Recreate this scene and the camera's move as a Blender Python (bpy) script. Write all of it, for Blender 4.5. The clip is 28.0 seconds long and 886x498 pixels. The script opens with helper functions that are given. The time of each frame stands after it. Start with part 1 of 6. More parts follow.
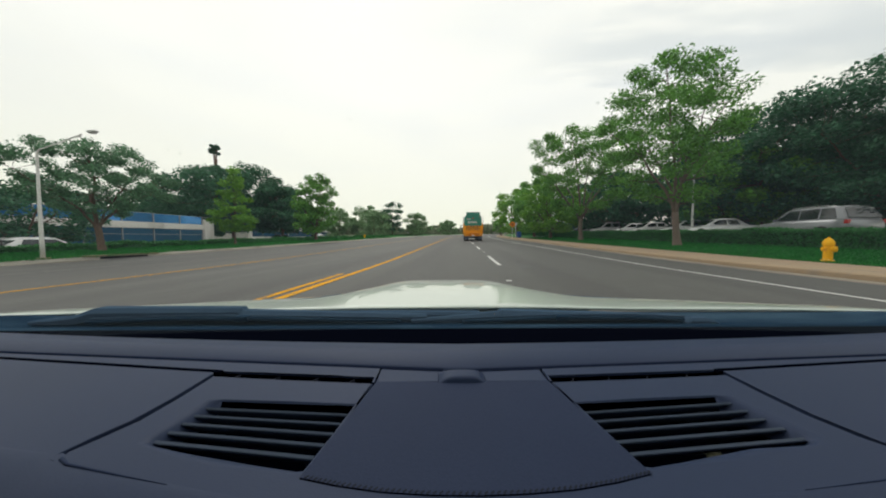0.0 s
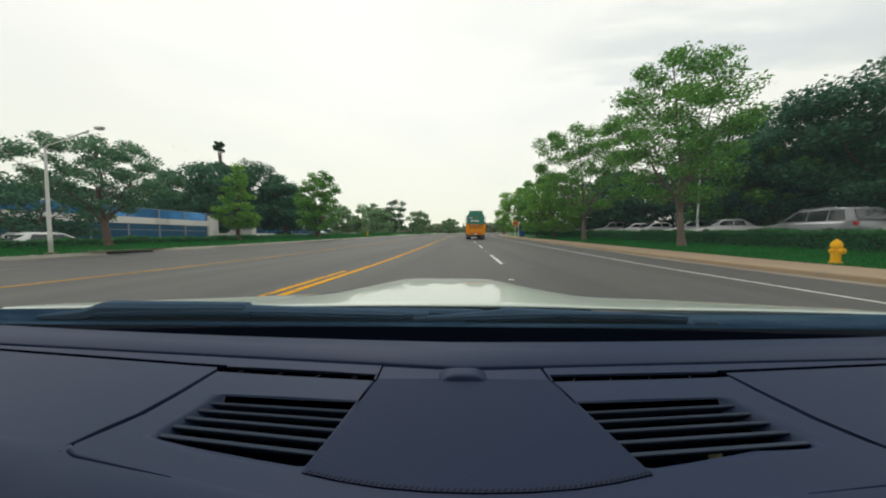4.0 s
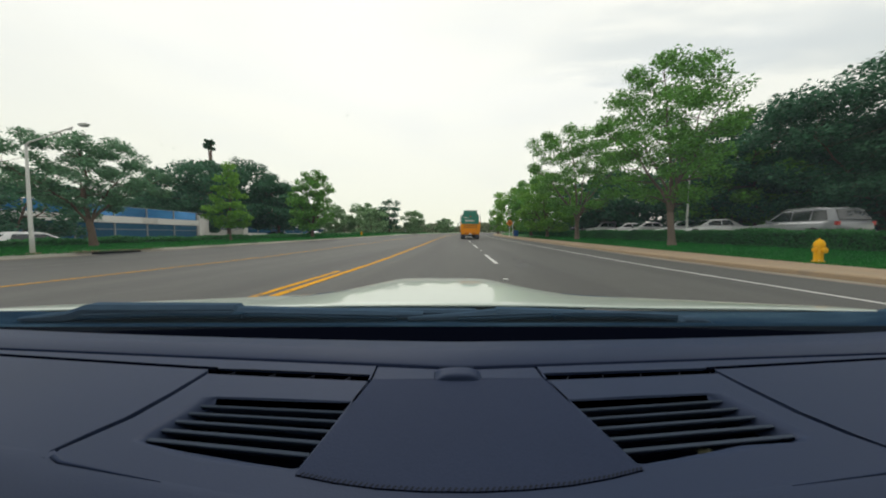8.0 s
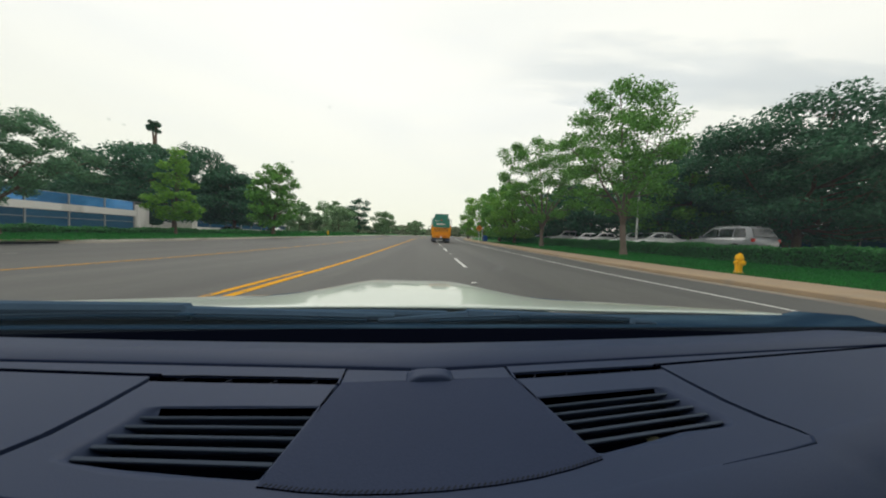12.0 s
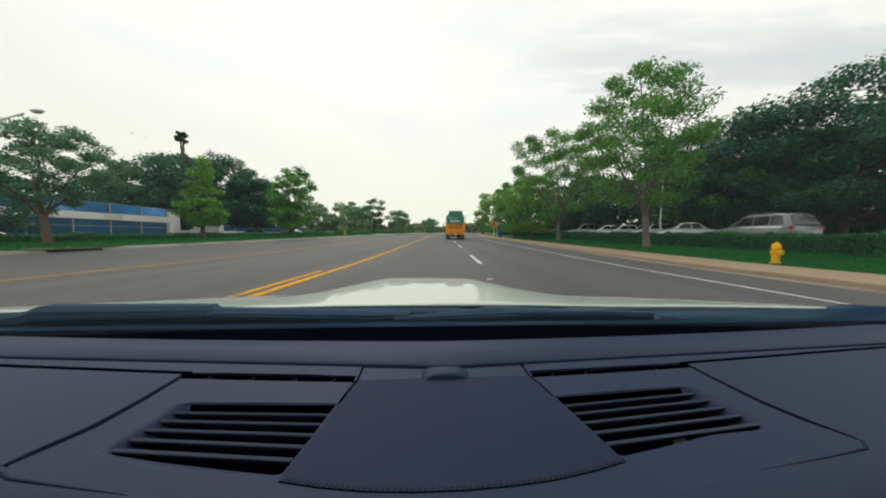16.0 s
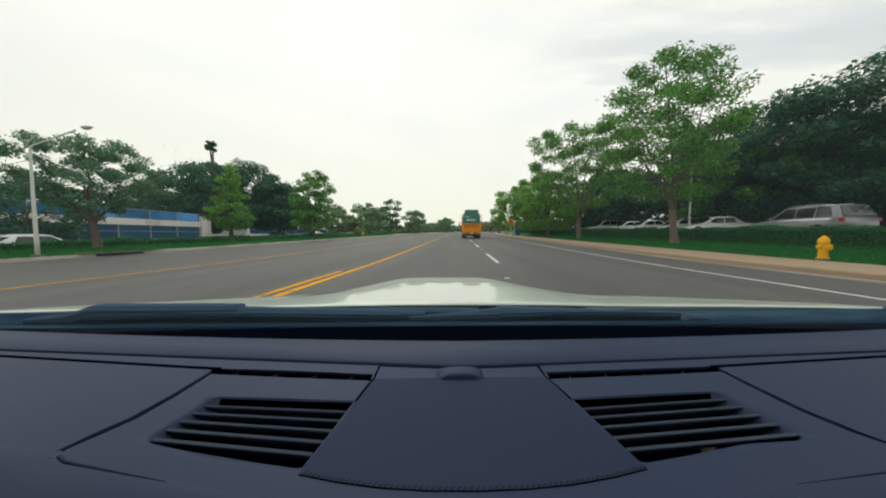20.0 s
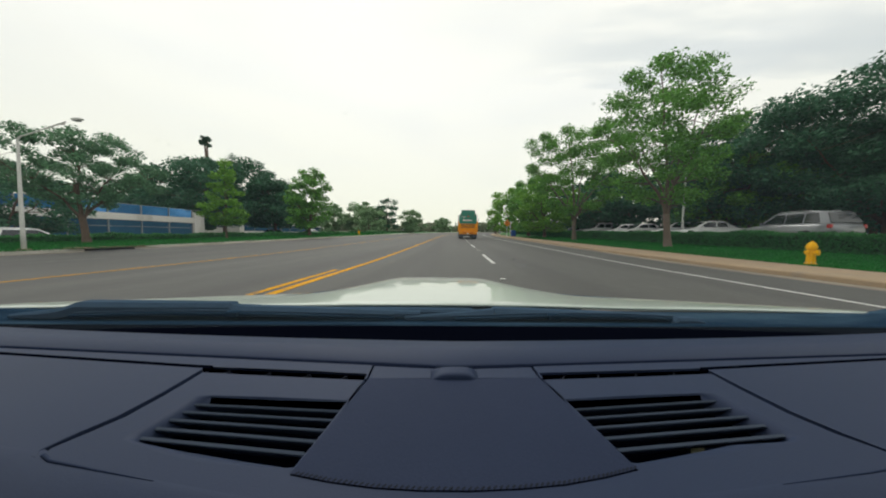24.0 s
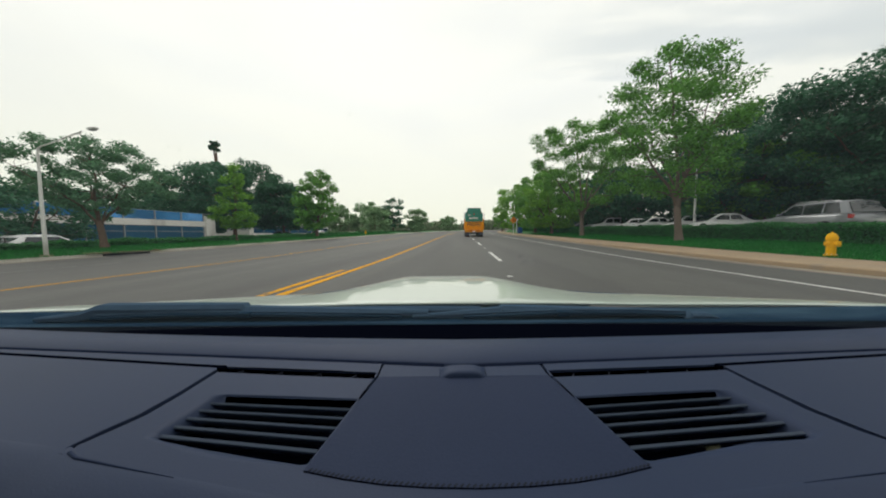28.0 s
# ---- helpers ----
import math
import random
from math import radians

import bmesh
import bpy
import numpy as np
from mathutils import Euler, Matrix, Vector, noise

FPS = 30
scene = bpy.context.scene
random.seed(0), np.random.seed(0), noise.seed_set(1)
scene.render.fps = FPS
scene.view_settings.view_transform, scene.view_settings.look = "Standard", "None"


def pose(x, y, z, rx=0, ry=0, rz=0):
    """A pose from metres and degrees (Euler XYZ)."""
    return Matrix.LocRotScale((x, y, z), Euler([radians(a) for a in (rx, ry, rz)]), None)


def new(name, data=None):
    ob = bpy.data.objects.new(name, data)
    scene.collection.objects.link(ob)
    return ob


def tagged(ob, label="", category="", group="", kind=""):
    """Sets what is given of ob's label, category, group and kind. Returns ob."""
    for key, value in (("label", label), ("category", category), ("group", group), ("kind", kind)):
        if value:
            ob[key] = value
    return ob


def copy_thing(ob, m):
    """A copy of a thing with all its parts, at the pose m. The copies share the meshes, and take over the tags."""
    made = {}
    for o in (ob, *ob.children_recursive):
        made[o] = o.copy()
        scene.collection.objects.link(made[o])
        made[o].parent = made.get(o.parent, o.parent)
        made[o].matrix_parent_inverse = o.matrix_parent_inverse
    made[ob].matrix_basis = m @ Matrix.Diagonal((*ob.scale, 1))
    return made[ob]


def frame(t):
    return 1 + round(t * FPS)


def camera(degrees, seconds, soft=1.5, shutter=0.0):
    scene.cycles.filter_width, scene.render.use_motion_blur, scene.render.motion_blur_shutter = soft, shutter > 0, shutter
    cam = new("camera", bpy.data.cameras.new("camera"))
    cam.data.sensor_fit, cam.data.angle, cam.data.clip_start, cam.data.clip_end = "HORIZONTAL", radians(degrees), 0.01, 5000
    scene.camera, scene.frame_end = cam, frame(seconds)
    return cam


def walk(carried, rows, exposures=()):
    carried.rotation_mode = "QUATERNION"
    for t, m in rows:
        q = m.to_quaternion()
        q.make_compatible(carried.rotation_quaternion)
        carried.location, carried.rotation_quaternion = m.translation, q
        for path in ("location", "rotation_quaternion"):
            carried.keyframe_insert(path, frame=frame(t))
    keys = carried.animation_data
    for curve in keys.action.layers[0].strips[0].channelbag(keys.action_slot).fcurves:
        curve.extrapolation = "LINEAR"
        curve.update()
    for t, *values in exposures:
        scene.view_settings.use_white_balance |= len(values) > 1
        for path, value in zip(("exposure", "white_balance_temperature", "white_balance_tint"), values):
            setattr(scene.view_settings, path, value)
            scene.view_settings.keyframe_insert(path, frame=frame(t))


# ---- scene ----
# ---------------------------------------------------------------- camera
cam = camera(119.6, 28.0, soft=2.0)
EYE = (0.0, 0.0, 0.95)
# seconds, pitch, roll, yaw of the camera on the dashboard of the standing car, and its slip in millimetres
TURNS = [
    (0.0, -2.60, 0.08, 3.83, 0.0, 0.0, 0.0),
    (0.5, -3.05, -0.58, 4.37, 0.0, 0.0, 0.0),
    (1.0, -4.11, -0.79, 4.12, 0.0, 0.0, 0.0),
    (1.5, -4.03, -1.68, 3.02, 0.0, 0.0, 0.0),
    (2.0, -3.43, -0.71, 3.70, 0.0, 0.0, 0.0),
    (2.5, -3.44, -0.36, 4.27, 0.0, 0.0, 0.0),
    (3.0, -3.05, -0.58, 4.38, 0.0, 0.0, 0.0),
    (3.5, -2.98, -0.38, 4.49, 0.0, 0.0, 0.0),
    (5.5, -2.87, -0.54, 3.73, 0.0, 0.0, 0.0),
    (6.0, -3.11, -0.35, 3.46, 0.0, 0.0, 0.0),
    (6.5, -2.79, -0.48, 3.31, 0.0, 0.0, 0.0),
    (7.0, -3.06, -0.18, 3.29, 0.0, 0.0, 0.0),
    (7.5, -3.04, -0.51, 3.25, 0.0, 0.0, 0.0),
    (8.0, -3.02, -0.40, 3.20, 0.0, 0.0, 0.0),
    (8.5, -3.21, -0.14, 3.02, 0.0, 0.0, 0.0),
    (9.0, -3.42, -0.92, 2.20, 0.0, 0.0, 0.0),
    (9.5, -2.85, -2.12, -0.28, -3.4, -0.3, -0.8),
    (10.0, -2.00, -2.46, -1.19, -4.1, -1.5, -1.2),
    (10.5, -1.53, -2.00, -1.99, -5.7, -2.4, -2.2),
    (11.0, -2.11, -2.33, -3.24, -7.4, -1.8, -0.8),
    (11.5, -2.21, -2.69, -3.36, -7.2, -1.6, -1.5),
    (13.5, -2.15, -1.91, -3.15, -5.8, -0.2, -2.7),
    (14.0, -2.19, -2.07, -3.04, -6.0, -0.3, -2.5),
    (14.5, -2.13, -1.46, -2.40, -5.3, -0.5, -3.5),
    (15.0, -2.56, -1.48, -1.71, -4.0, 0.6, -2.3),
    (15.5, -2.81, -1.43, -1.12, -4.0, 0.5, -1.7),
    (16.0, -2.95, -0.96, -0.09, -3.5, 0.5, -1.2),
    (16.5, -2.93, -0.70, 0.97, -2.4, 0.4, -0.8),
    (17.0, -2.90, -0.33, 1.99, -1.1, 0.2, -1.1),
    (17.5, -3.32, -0.17, 2.63, 0.0, 0.0, 0.0),
    (18.0, -3.17, -0.28, 2.78, 0.0, 0.0, 0.0),
    (18.5, -3.26, -0.58, 2.76, 0.0, 0.0, 0.0),
    (19.0, -3.09, -0.52, 3.05, 0.0, 0.0, 0.0),
    (19.5, -3.21, -0.28, 3.28, 0.0, 0.0, 0.0),
    (20.0, -3.14, 0.00, 3.49, 0.0, 0.0, 0.0),
    (20.5, -3.23, -0.14, 3.76, 0.0, 0.0, 0.0),
    (21.0, -3.05, -0.18, 3.90, 0.0, 0.0, 0.0),
    (21.5, -3.22, 0.09, 3.79, 0.0, 0.0, 0.0),
    (23.5, -2.98, -0.78, 2.86, 0.0, 0.0, 0.0),
    (24.0, -3.13, -0.89, 2.68, 0.0, 0.0, 0.0),
    (24.5, -3.08, -0.67, 2.70, 0.0, 0.0, 0.0),
    (25.0, -3.40, -0.47, 2.81, 0.0, 0.0, 0.0),
    (25.5, -3.35, -0.49, 2.92, 0.0, 0.0, 0.0),
    (26.0, -3.24, -0.09, 3.23, 0.0, 0.0, 0.0),
    (26.5, -3.30, -0.20, 3.50, 0.0, 0.0, 0.0),
    (27.0, -3.17, -0.03, 3.70, 0.0, 0.0, 0.0),
    (27.5, -3.38, 0.51, 3.95, 0.0, 0.0, 0.0),
    (28.0, -3.48, 0.28, 4.03, 0.0, 0.0, 0.0),
]
walk(cam, [(t, pose(EYE[0] + dx / 1000, EYE[1] + dy / 1000, EYE[2] + dz / 1000, 90 + p, r, w)) for t, p, r, w, dx, dy, dz in TURNS])

# ---------------------------------------------------------------- sky, sun
SUN_UP, SUN_TURN = radians(48), radians(-24)
world = bpy.data.worlds.new("sky")
scene.world = world
world.use_nodes = True
wt = world.node_tree
wt.nodes.clear()


def wire(tree, kind, **ins):
    n = tree.nodes.new(kind)
    for key, value in ins.items():
        n.inputs[key.replace("_", " ")].default_value = value
    return n


w_out = wt.nodes.new("ShaderNodeOutputWorld")
w_bg = wt.nodes.new("ShaderNodeBackground")
w_sky = wt.nodes.new("ShaderNodeTexSky")
w_sky.sky_type = "NISHITA"
w_sky.sun_disc = False
w_sky.sun_elevation, w_sky.sun_rotation = SUN_UP, SUN_TURN
w_tc = wt.nodes.new("ShaderNodeTexCoord")
w_map = wt.nodes.new("ShaderNodeMapping")
w_map.inputs["Scale"].default_value = (1.0, 1.0, 4.2)
w_noise = wire(wt, "ShaderNodeTexNoise", Scale=1.5, Detail=5.0, Roughness=0.5)
w_ramp = wt.nodes.new("ShaderNodeValToRGB")
w_ramp.color_ramp.elements[0].position, w_ramp.color_ramp.elements[1].position = 0.34, 0.56
w_ramp.color_ramp.elements[0].color = (10.0, 10.05, 9.7, 1)
w_ramp.color_ramp.elements[1].color = (10.8, 10.7, 10.0, 1)
w_mix = wt.nodes.new("ShaderNodeMixRGB")
w_mix.inputs[0].default_value = 0.93
wt.links.new(w_tc.outputs["Generated"], w_map.inputs[0])
wt.links.new(w_map.outputs[0], w_noise.inputs["Vector"])
wt.links.new(w_noise.outputs[0], w_ramp.inputs[0])
wt.links.new(w_sky.outputs[0], w_mix.inputs[1])
wt.links.new(w_ramp.outputs[0], w_mix.inputs[2])
w_sep = wt.nodes.new("ShaderNodeSeparateXYZ")
w_low = wt.nodes.new("ShaderNodeValToRGB")
w_low.color_ramp.elements[0].position, w_low.color_ramp.elements[1].position = 0.0, 0.45
w_low.color_ramp.elements[0].color, w_low.color_ramp.elements[1].color = (0.87, 0.875, 0.785, 1), (1, 1, 0.985, 1)
w_tint = wt.nodes.new("ShaderNodeMixRGB")
w_tint.blend_type = "MULTIPLY"
w_tint.inputs[0].default_value = 1.0
wt.links.new(w_tc.outputs["Generated"], w_sep.inputs[0])
wt.links.new(w_sep.outputs[2], w_low.inputs[0])
wt.links.new(w_mix.outputs[0], w_tint.inputs[1])
wt.links.new(w_low.outputs[0], w_tint.inputs[2])
# a grey cloud bank high over the right side of the road, in a flat layer of cloud


def w_math(op, a, b=0.0):
    n = wt.nodes.new("ShaderNodeMath")
    n.operation = op
    for k, q in enumerate((a, b)):
        if isinstance(q, (int, float)):
            n.inputs[k].default_value = q
        else:
            wt.links.new(q, n.inputs[k])
    return n.outputs[0]


w_up = w_math("MAXIMUM", w_sep.outputs[2], 0.05)
w_side, w_ahead = w_math("DIVIDE", w_sep.outputs[0], w_up), w_math("DIVIDE", w_sep.outputs[1], w_up)
w_join = wt.nodes.new("ShaderNodeCombineXYZ")
wt.links.new(w_math("MULTIPLY", w_side, 0.7), w_join.inputs[0])
wt.links.new(w_math("MULTIPLY", w_ahead, 2.2), w_join.inputs[1])
w_puff = wire(wt, "ShaderNodeTexNoise", Scale=1.6, Detail=5.0, Roughness=0.55)
wt.links.new(w_join.outputs[0], w_puff.inputs["Vector"])
w_wisp = w_math("MULTIPLY", w_math("SUBTRACT", w_puff.outputs[0], 0.5), 0.9)
w_off = w_math("DIVIDE", w_math("ADD", w_math("SUBTRACT", w_ahead, 1.50), w_wisp), 0.30)
w_bank = w_math("MAXIMUM", w_math("SUBTRACT", 1.0, w_math("MULTIPLY", w_off, w_off)), 0.0)
w_from = wire(wt, "ShaderNodeMapRange")
w_from.interpolation_type = "SMOOTHSTEP"
w_from.inputs[1].default_value, w_from.inputs[2].default_value = 0.15, 1.0
wt.links.new(w_math("ADD", w_side, w_wisp), w_from.inputs[0])
w_cloud = wt.nodes.new("ShaderNodeMixRGB")
w_cloud.blend_type = "MULTIPLY"
w_cloud.inputs[2].default_value = (0.77, 0.805, 0.85, 1)
wt.links.new(w_math("MULTIPLY", w_bank, w_from.outputs[0]), w_cloud.inputs[0])
wt.links.new(w_tint.outputs[0], w_cloud.inputs[1])
wt.links.new(w_cloud.outputs[0], w_bg.inputs[0])
w_bg.inputs[1].default_value = 0.1
wt.links.new(w_bg.outputs[0], w_out.inputs[0])

sun_data = bpy.data.lights.new("sun", "SUN")
sun_data.energy, sun_data.angle, sun_data.color = 0.8, radians(30), (1.0, 0.96, 0.88)
sun_lamp = new("sun", sun_data)
sun_lamp.rotation_euler = (radians(90) - SUN_UP, 0, radians(-180) - SUN_TURN)


# ---------------------------------------------------------------- materials
def material(name, color, rough=0.8, metal=0.0, var=0.12, scale=3.0, fine=60.0, bump=0.15, depth=0.004, island=0.0, per_object=0.0,
             coat=0.0, through_light=0.0, spec=0.5, squash=(1, 1, 1), stains=None):
    """A surface with broad patches, fine grain and relief of its own, in real-world size."""
    m = bpy.data.materials.new(name)
    m.use_nodes = True
    t = m.node_tree
    t.nodes.clear()
    out = t.nodes.new("ShaderNodeOutputMaterial")
    b = t.nodes.new("ShaderNodeBsdfPrincipled")
    b.inputs["Roughness"].default_value = rough
    b.inputs["Metallic"].default_value = metal
    b.inputs["Coat Weight"].default_value = coat
    b.inputs["Specular IOR Level"].default_value = spec
    tc = t.nodes.new("ShaderNodeTexCoord")
    mp = t.nodes.new("ShaderNodeMapping")
    mp.inputs["Scale"].default_value = squash
    t.links.new(tc.outputs["Object"], mp.inputs[0])
    big = wire(t, "ShaderNodeTexNoise", Scale=scale, Detail=4.0)
    small = wire(t, "ShaderNodeTexNoise", Scale=fine, Detail=3.0)
    for n in (big, small):
        t.links.new(mp.outputs[0], n.inputs["Vector"])
    add = t.nodes.new("ShaderNodeMath")
    add.operation = "ADD"
    t.links.new(big.outputs[0], add.inputs[0])
    t.links.new(small.outputs[0], add.inputs[1])
    rng = wire(t, "ShaderNodeMapRange")
    rng.inputs[1].default_value, rng.inputs[2].default_value = 0.6, 1.4
    rng.inputs[3].default_value, rng.inputs[4].default_value = 1 - var, 1 + var
    t.links.new(add.outputs[0], rng.inputs[0])
    value = rng.outputs[0]
    for amount, kind in ((island, "ShaderNodeNewGeometry"), (per_object, "ShaderNodeObjectInfo")):
        if amount:
            src = t.nodes.new(kind)
            r2 = wire(t, "ShaderNodeMapRange")
            r2.inputs[3].default_value, r2.inputs[4].default_value = 1 - amount, 1 + amount
            t.links.new(src.outputs["Random Per Island" if kind.endswith("Geometry") else "Random"], r2.inputs[0])
            mul = t.nodes.new("ShaderNodeMath")
            mul.operation = "MULTIPLY"
            t.links.new(value, mul.inputs[0])
            t.links.new(r2.outputs[0], mul.inputs[1])
            value = mul.outputs[0]
    hsv = t.nodes.new("ShaderNodeHueSaturation")
    hsv.inputs["Color"].default_value = (*color, 1)
    t.links.new(value, hsv.inputs["Value"])
    col = hsv.outputs[0]
    if stains:
        sc, c2, lo, hi, sq = stains
        mp2 = t.nodes.new("ShaderNodeMapping")
        mp2.inputs["Scale"].default_value = sq
        t.links.new(tc.outputs["Object"], mp2.inputs[0])
        sn = wire(t, "ShaderNodeTexNoise", Scale=sc, Detail=6.0)
        t.links.new(mp2.outputs[0], sn.inputs["Vector"])
        sr = wire(t, "ShaderNodeMapRange")
        sr.inputs[1].default_value, sr.inputs[2].default_value = lo, hi
        t.links.new(sn.outputs[0], sr.inputs[0])
        mx = t.nodes.new("ShaderNodeMixRGB")
        t.links.new(sr.outputs[0], mx.inputs[0])
        t.links.new(col, mx.inputs[1])
        mx.inputs[2].default_value = (*c2, 1)
        col = mx.outputs[0]
    t.links.new(col, b.inputs["Base Color"])
    if bump:
        bp = t.nodes.new("ShaderNodeBump")
        bp.inputs["Strength"].default_value = bump
        bp.inputs["Distance"].default_value = depth
        t.links.new(small.outputs[0], bp.inputs["Height"])
        t.links.new(bp.outputs[0], b.inputs["Normal"])
    shader = b.outputs[0]
    if through_light:
        tl = t.nodes.new("ShaderNodeBsdfTranslucent")
        t.links.new(col, tl.inputs[0])
        ms = t.nodes.new("ShaderNodeMixShader")
        ms.inputs[0].default_value = through_light
        t.links.new(shader, ms.inputs[1])
        t.links.new(tl.outputs[0], ms.inputs[2])
        shader = ms.outputs[0]
    t.links.new(shader, out.inputs[0])
    return m


def clear_glass(name, tint, gloss=0.6, dust=0.0):
    """A thin pane: what lies behind shows through, and it mirrors more at a slant."""
    m = bpy.data.materials.new(name)
    m.use_nodes = True
    t = m.node_tree
    t.nodes.clear()
    out = t.nodes.new("ShaderNodeOutputMaterial")
    tr = t.nodes.new("ShaderNodeBsdfTransparent")
    tr.inputs[0].default_value = (*tint, 1)
    gl = t.nodes.new("ShaderNodeBsdfGlossy")
    gl.inputs["Roughness"].default_value = 0.02
    fr = wire(t, "ShaderNodeFresnel", IOR=1.35)
    mul = t.nodes.new("ShaderNodeMath")
    mul.operation = "MULTIPLY"
    mul.inputs[1].default_value = gloss
    ms = t.nodes.new("ShaderNodeMixShader")
    t.links.new(fr.outputs[0], mul.inputs[0])
    t.links.new(mul.outputs[0], ms.inputs[0])
    t.links.new(tr.outputs[0], ms.inputs[1])
    t.links.new(gl.outputs[0], ms.inputs[2])
    last = ms.outputs[0]
    if dust:
        tl = t.nodes.new("ShaderNodeBsdfTranslucent")
        tl.inputs[0].default_value = (0.60, 0.78, 0.92, 1)
        md = t.nodes.new("ShaderNodeMixShader")
        md.inputs[0].default_value = dust
        t.links.new(last, md.inputs[1])
        t.links.new(tl.outputs[0], md.inputs[2])
        last = md.outputs[0]
    t.links.new(last, out.inputs[0])
    return m


M_ASPHALT = material("asphalt", (0.068, 0.0665, 0.0625), 0.74, var=0.26, scale=0.35, fine=12, bump=0.25, depth=0.004, squash=(1, 0.12, 1),
                     stains=(0.5, (0.048, 0.046, 0.045), 0.46, 0.66, (1.3, 0.05, 1)))
M_PATCH = material("tar", (0.045, 0.044, 0.044), 0.75, var=0.2, scale=2, fine=70, bump=0.3)
M_YELLOW = material("yellow_paint", (0.64, 0.305, 0.0008), 0.75, spec=0.08, var=0.12, scale=2, fine=50, bump=0.3, stains=(9, (0.12, 0.11, 0.10), 0.60, 0.72, (1, 0.4, 1)))
M_WHITELINE = material("white_paint", (0.55, 0.55, 0.53), 0.7, var=0.12, scale=2, fine=50, bump=0.3, stains=(9, (0.13, 0.13, 0.12), 0.60, 0.72, (1, 0.4, 1)))
M_WORNLINE = material("worn_white_paint", (0.22, 0.22, 0.21), 0.8, var=0.2, scale=2, fine=50, bump=0.3, stains=(9, (0.09, 0.09, 0.085), 0.50, 0.66, (1, 0.4, 1)))
M_PALEKERB = material("pale_kerb", (0.55, 0.525, 0.47), 0.9, var=0.12, scale=0.8, fine=45, bump=0.3, stains=(1.5, (0.27, 0.245, 0.21), 0.5, 0.75, (1, 0.4, 1)))
M_CONCRETE = material("concrete", (0.285, 0.207, 0.130), 0.9, var=0.10, scale=0.8, fine=45, bump=0.3, per_object=0.06, stains=(1.5, (0.22, 0.18, 0.14), 0.52, 0.75, (1, 1, 1)))
M_GUTTER = material("gutter_concrete", (0.22, 0.185, 0.145), 0.9, var=0.14, scale=0.8, fine=45, bump=0.3, stains=(1.2, (0.12, 0.10, 0.085), 0.45, 0.7, (1, 0.3, 1)))
M_SOIL = material("lawn_ground", (0.019, 0.150, 0.022), 0.95, var=0.25, scale=0.5, fine=25, bump=0.8, depth=0.03)
M_BLADE = material("grass_blades", (0.015, 0.158, 0.022), 0.7, var=0.2, scale=0.4, fine=3, bump=0, island=0.35, through_light=0.3, spec=0.2)
M_FIELD = material("open_ground", (0.085, 0.095, 0.045), 0.95, var=0.3, scale=0.05, fine=2, bump=0.4, depth=0.05)
M_HEDGE = material("hedge_leaves", (0.046, 0.188, 0.052), 0.6, var=0.2, scale=0.7, fine=5, bump=0, island=0.26, through_light=0.25, spec=0.15)
M_HEDGECORE = material("dark_hedge_core", (0.014, 0.030, 0.012), 0.95, var=0.3, scale=1, fine=20, bump=0.6, depth=0.03)
M_LEAF_BRIGHT = material("bright_leaves", (0.160, 0.350, 0.042), 0.5, var=0.16, scale=0.35, fine=3, bump=0, island=0.38, through_light=0.42, spec=0.3)
M_LEAF_MID = material("green_leaves", (0.122, 0.300, 0.050), 0.5, var=0.22, scale=0.45, fine=3, bump=0, island=0.50, through_light=0.36, spec=0.3)
M_LEAF_DARK = material("dark_leaves", (0.050, 0.146, 0.076), 0.5, var=0.2, scale=0.3, fine=3, bump=0, island=0.40, through_light=0.35, spec=0.3)
# Skyline leaves: distance haze put into a paler, greyer colour.
M_LEAF_FAR_HAZED = material("hazed_far_leaves", (0.27, 0.32, 0.21), 0.7, var=0.25, scale=0.06, fine=0.8, bump=0, island=0.35, through_light=0.25, spec=0.2)
# Lighter leaves for the far trees, with the haze painted in.
M_LEAF_HAZE = material("hazed_distant_leaves", (0.21, 0.34, 0.17), 0.6, var=0.2, scale=0.2, fine=2, bump=0, island=0.35, through_light=0.35, spec=0.2)
M_LEAF_DULL = material("dull_leaves", (0.118, 0.250, 0.130), 0.55, var=0.18, scale=0.35, fine=3, bump=0, island=0.42, through_light=0.42, spec=0.25)
M_BARK = material("bark", (0.130, 0.085, 0.062), 0.95, var=0.28, scale=2, fine=22, bump=0.9, depth=0.02, squash=(1, 1, 0.25))
M_BARK_PALE = material("pale_bark", (0.160, 0.120, 0.098), 0.95, var=0.22, scale=2, fine=22, bump=0.8, depth=0.02, squash=(1, 1, 0.25))
M_DASH = material("dashboard_vinyl", (0.0264, 0.0396, 0.0815), 0.5, var=0.06, scale=6, fine=900, bump=0.22, depth=0.0006, spec=0.12)
M_LEATHER = material("dashboard_leather", (0.0262, 0.0366, 0.0725), 0.62, var=0.08, scale=8, fine=700, bump=0.35, depth=0.0008, spec=0.06)
# Slightly darker vinyl, the crease's soft shade as colour.
M_CREASE_SHADE = material("vinyl_crease_shade", (0.0225, 0.0340, 0.0700), 0.7, var=0.05, scale=20, fine=600, bump=0.1, depth=0.0004, spec=0.05)
# Darker copy of the vinyl: shade of seam and hump foot as colour.
M_SHADED_VINYL = material("shaded_vinyl", (0.0085, 0.0125, 0.0270), 0.8, var=0.05, scale=20, fine=600, bump=0.1, depth=0.0004, spec=0.0)
M_SLAT = material("louvre_plastic", (0.044, 0.062, 0.098), 0.5, var=0.05, scale=20, fine=600, bump=0.1, depth=0.0004, spec=0.15)
# Near-black that puts the darkness of hollows and gaps into the colour.
M_VOID = material("hollow_shade_black", (0.0018, 0.0025, 0.0058), 0.9, var=0.1, scale=10, fine=200, bump=0, spec=0.0)
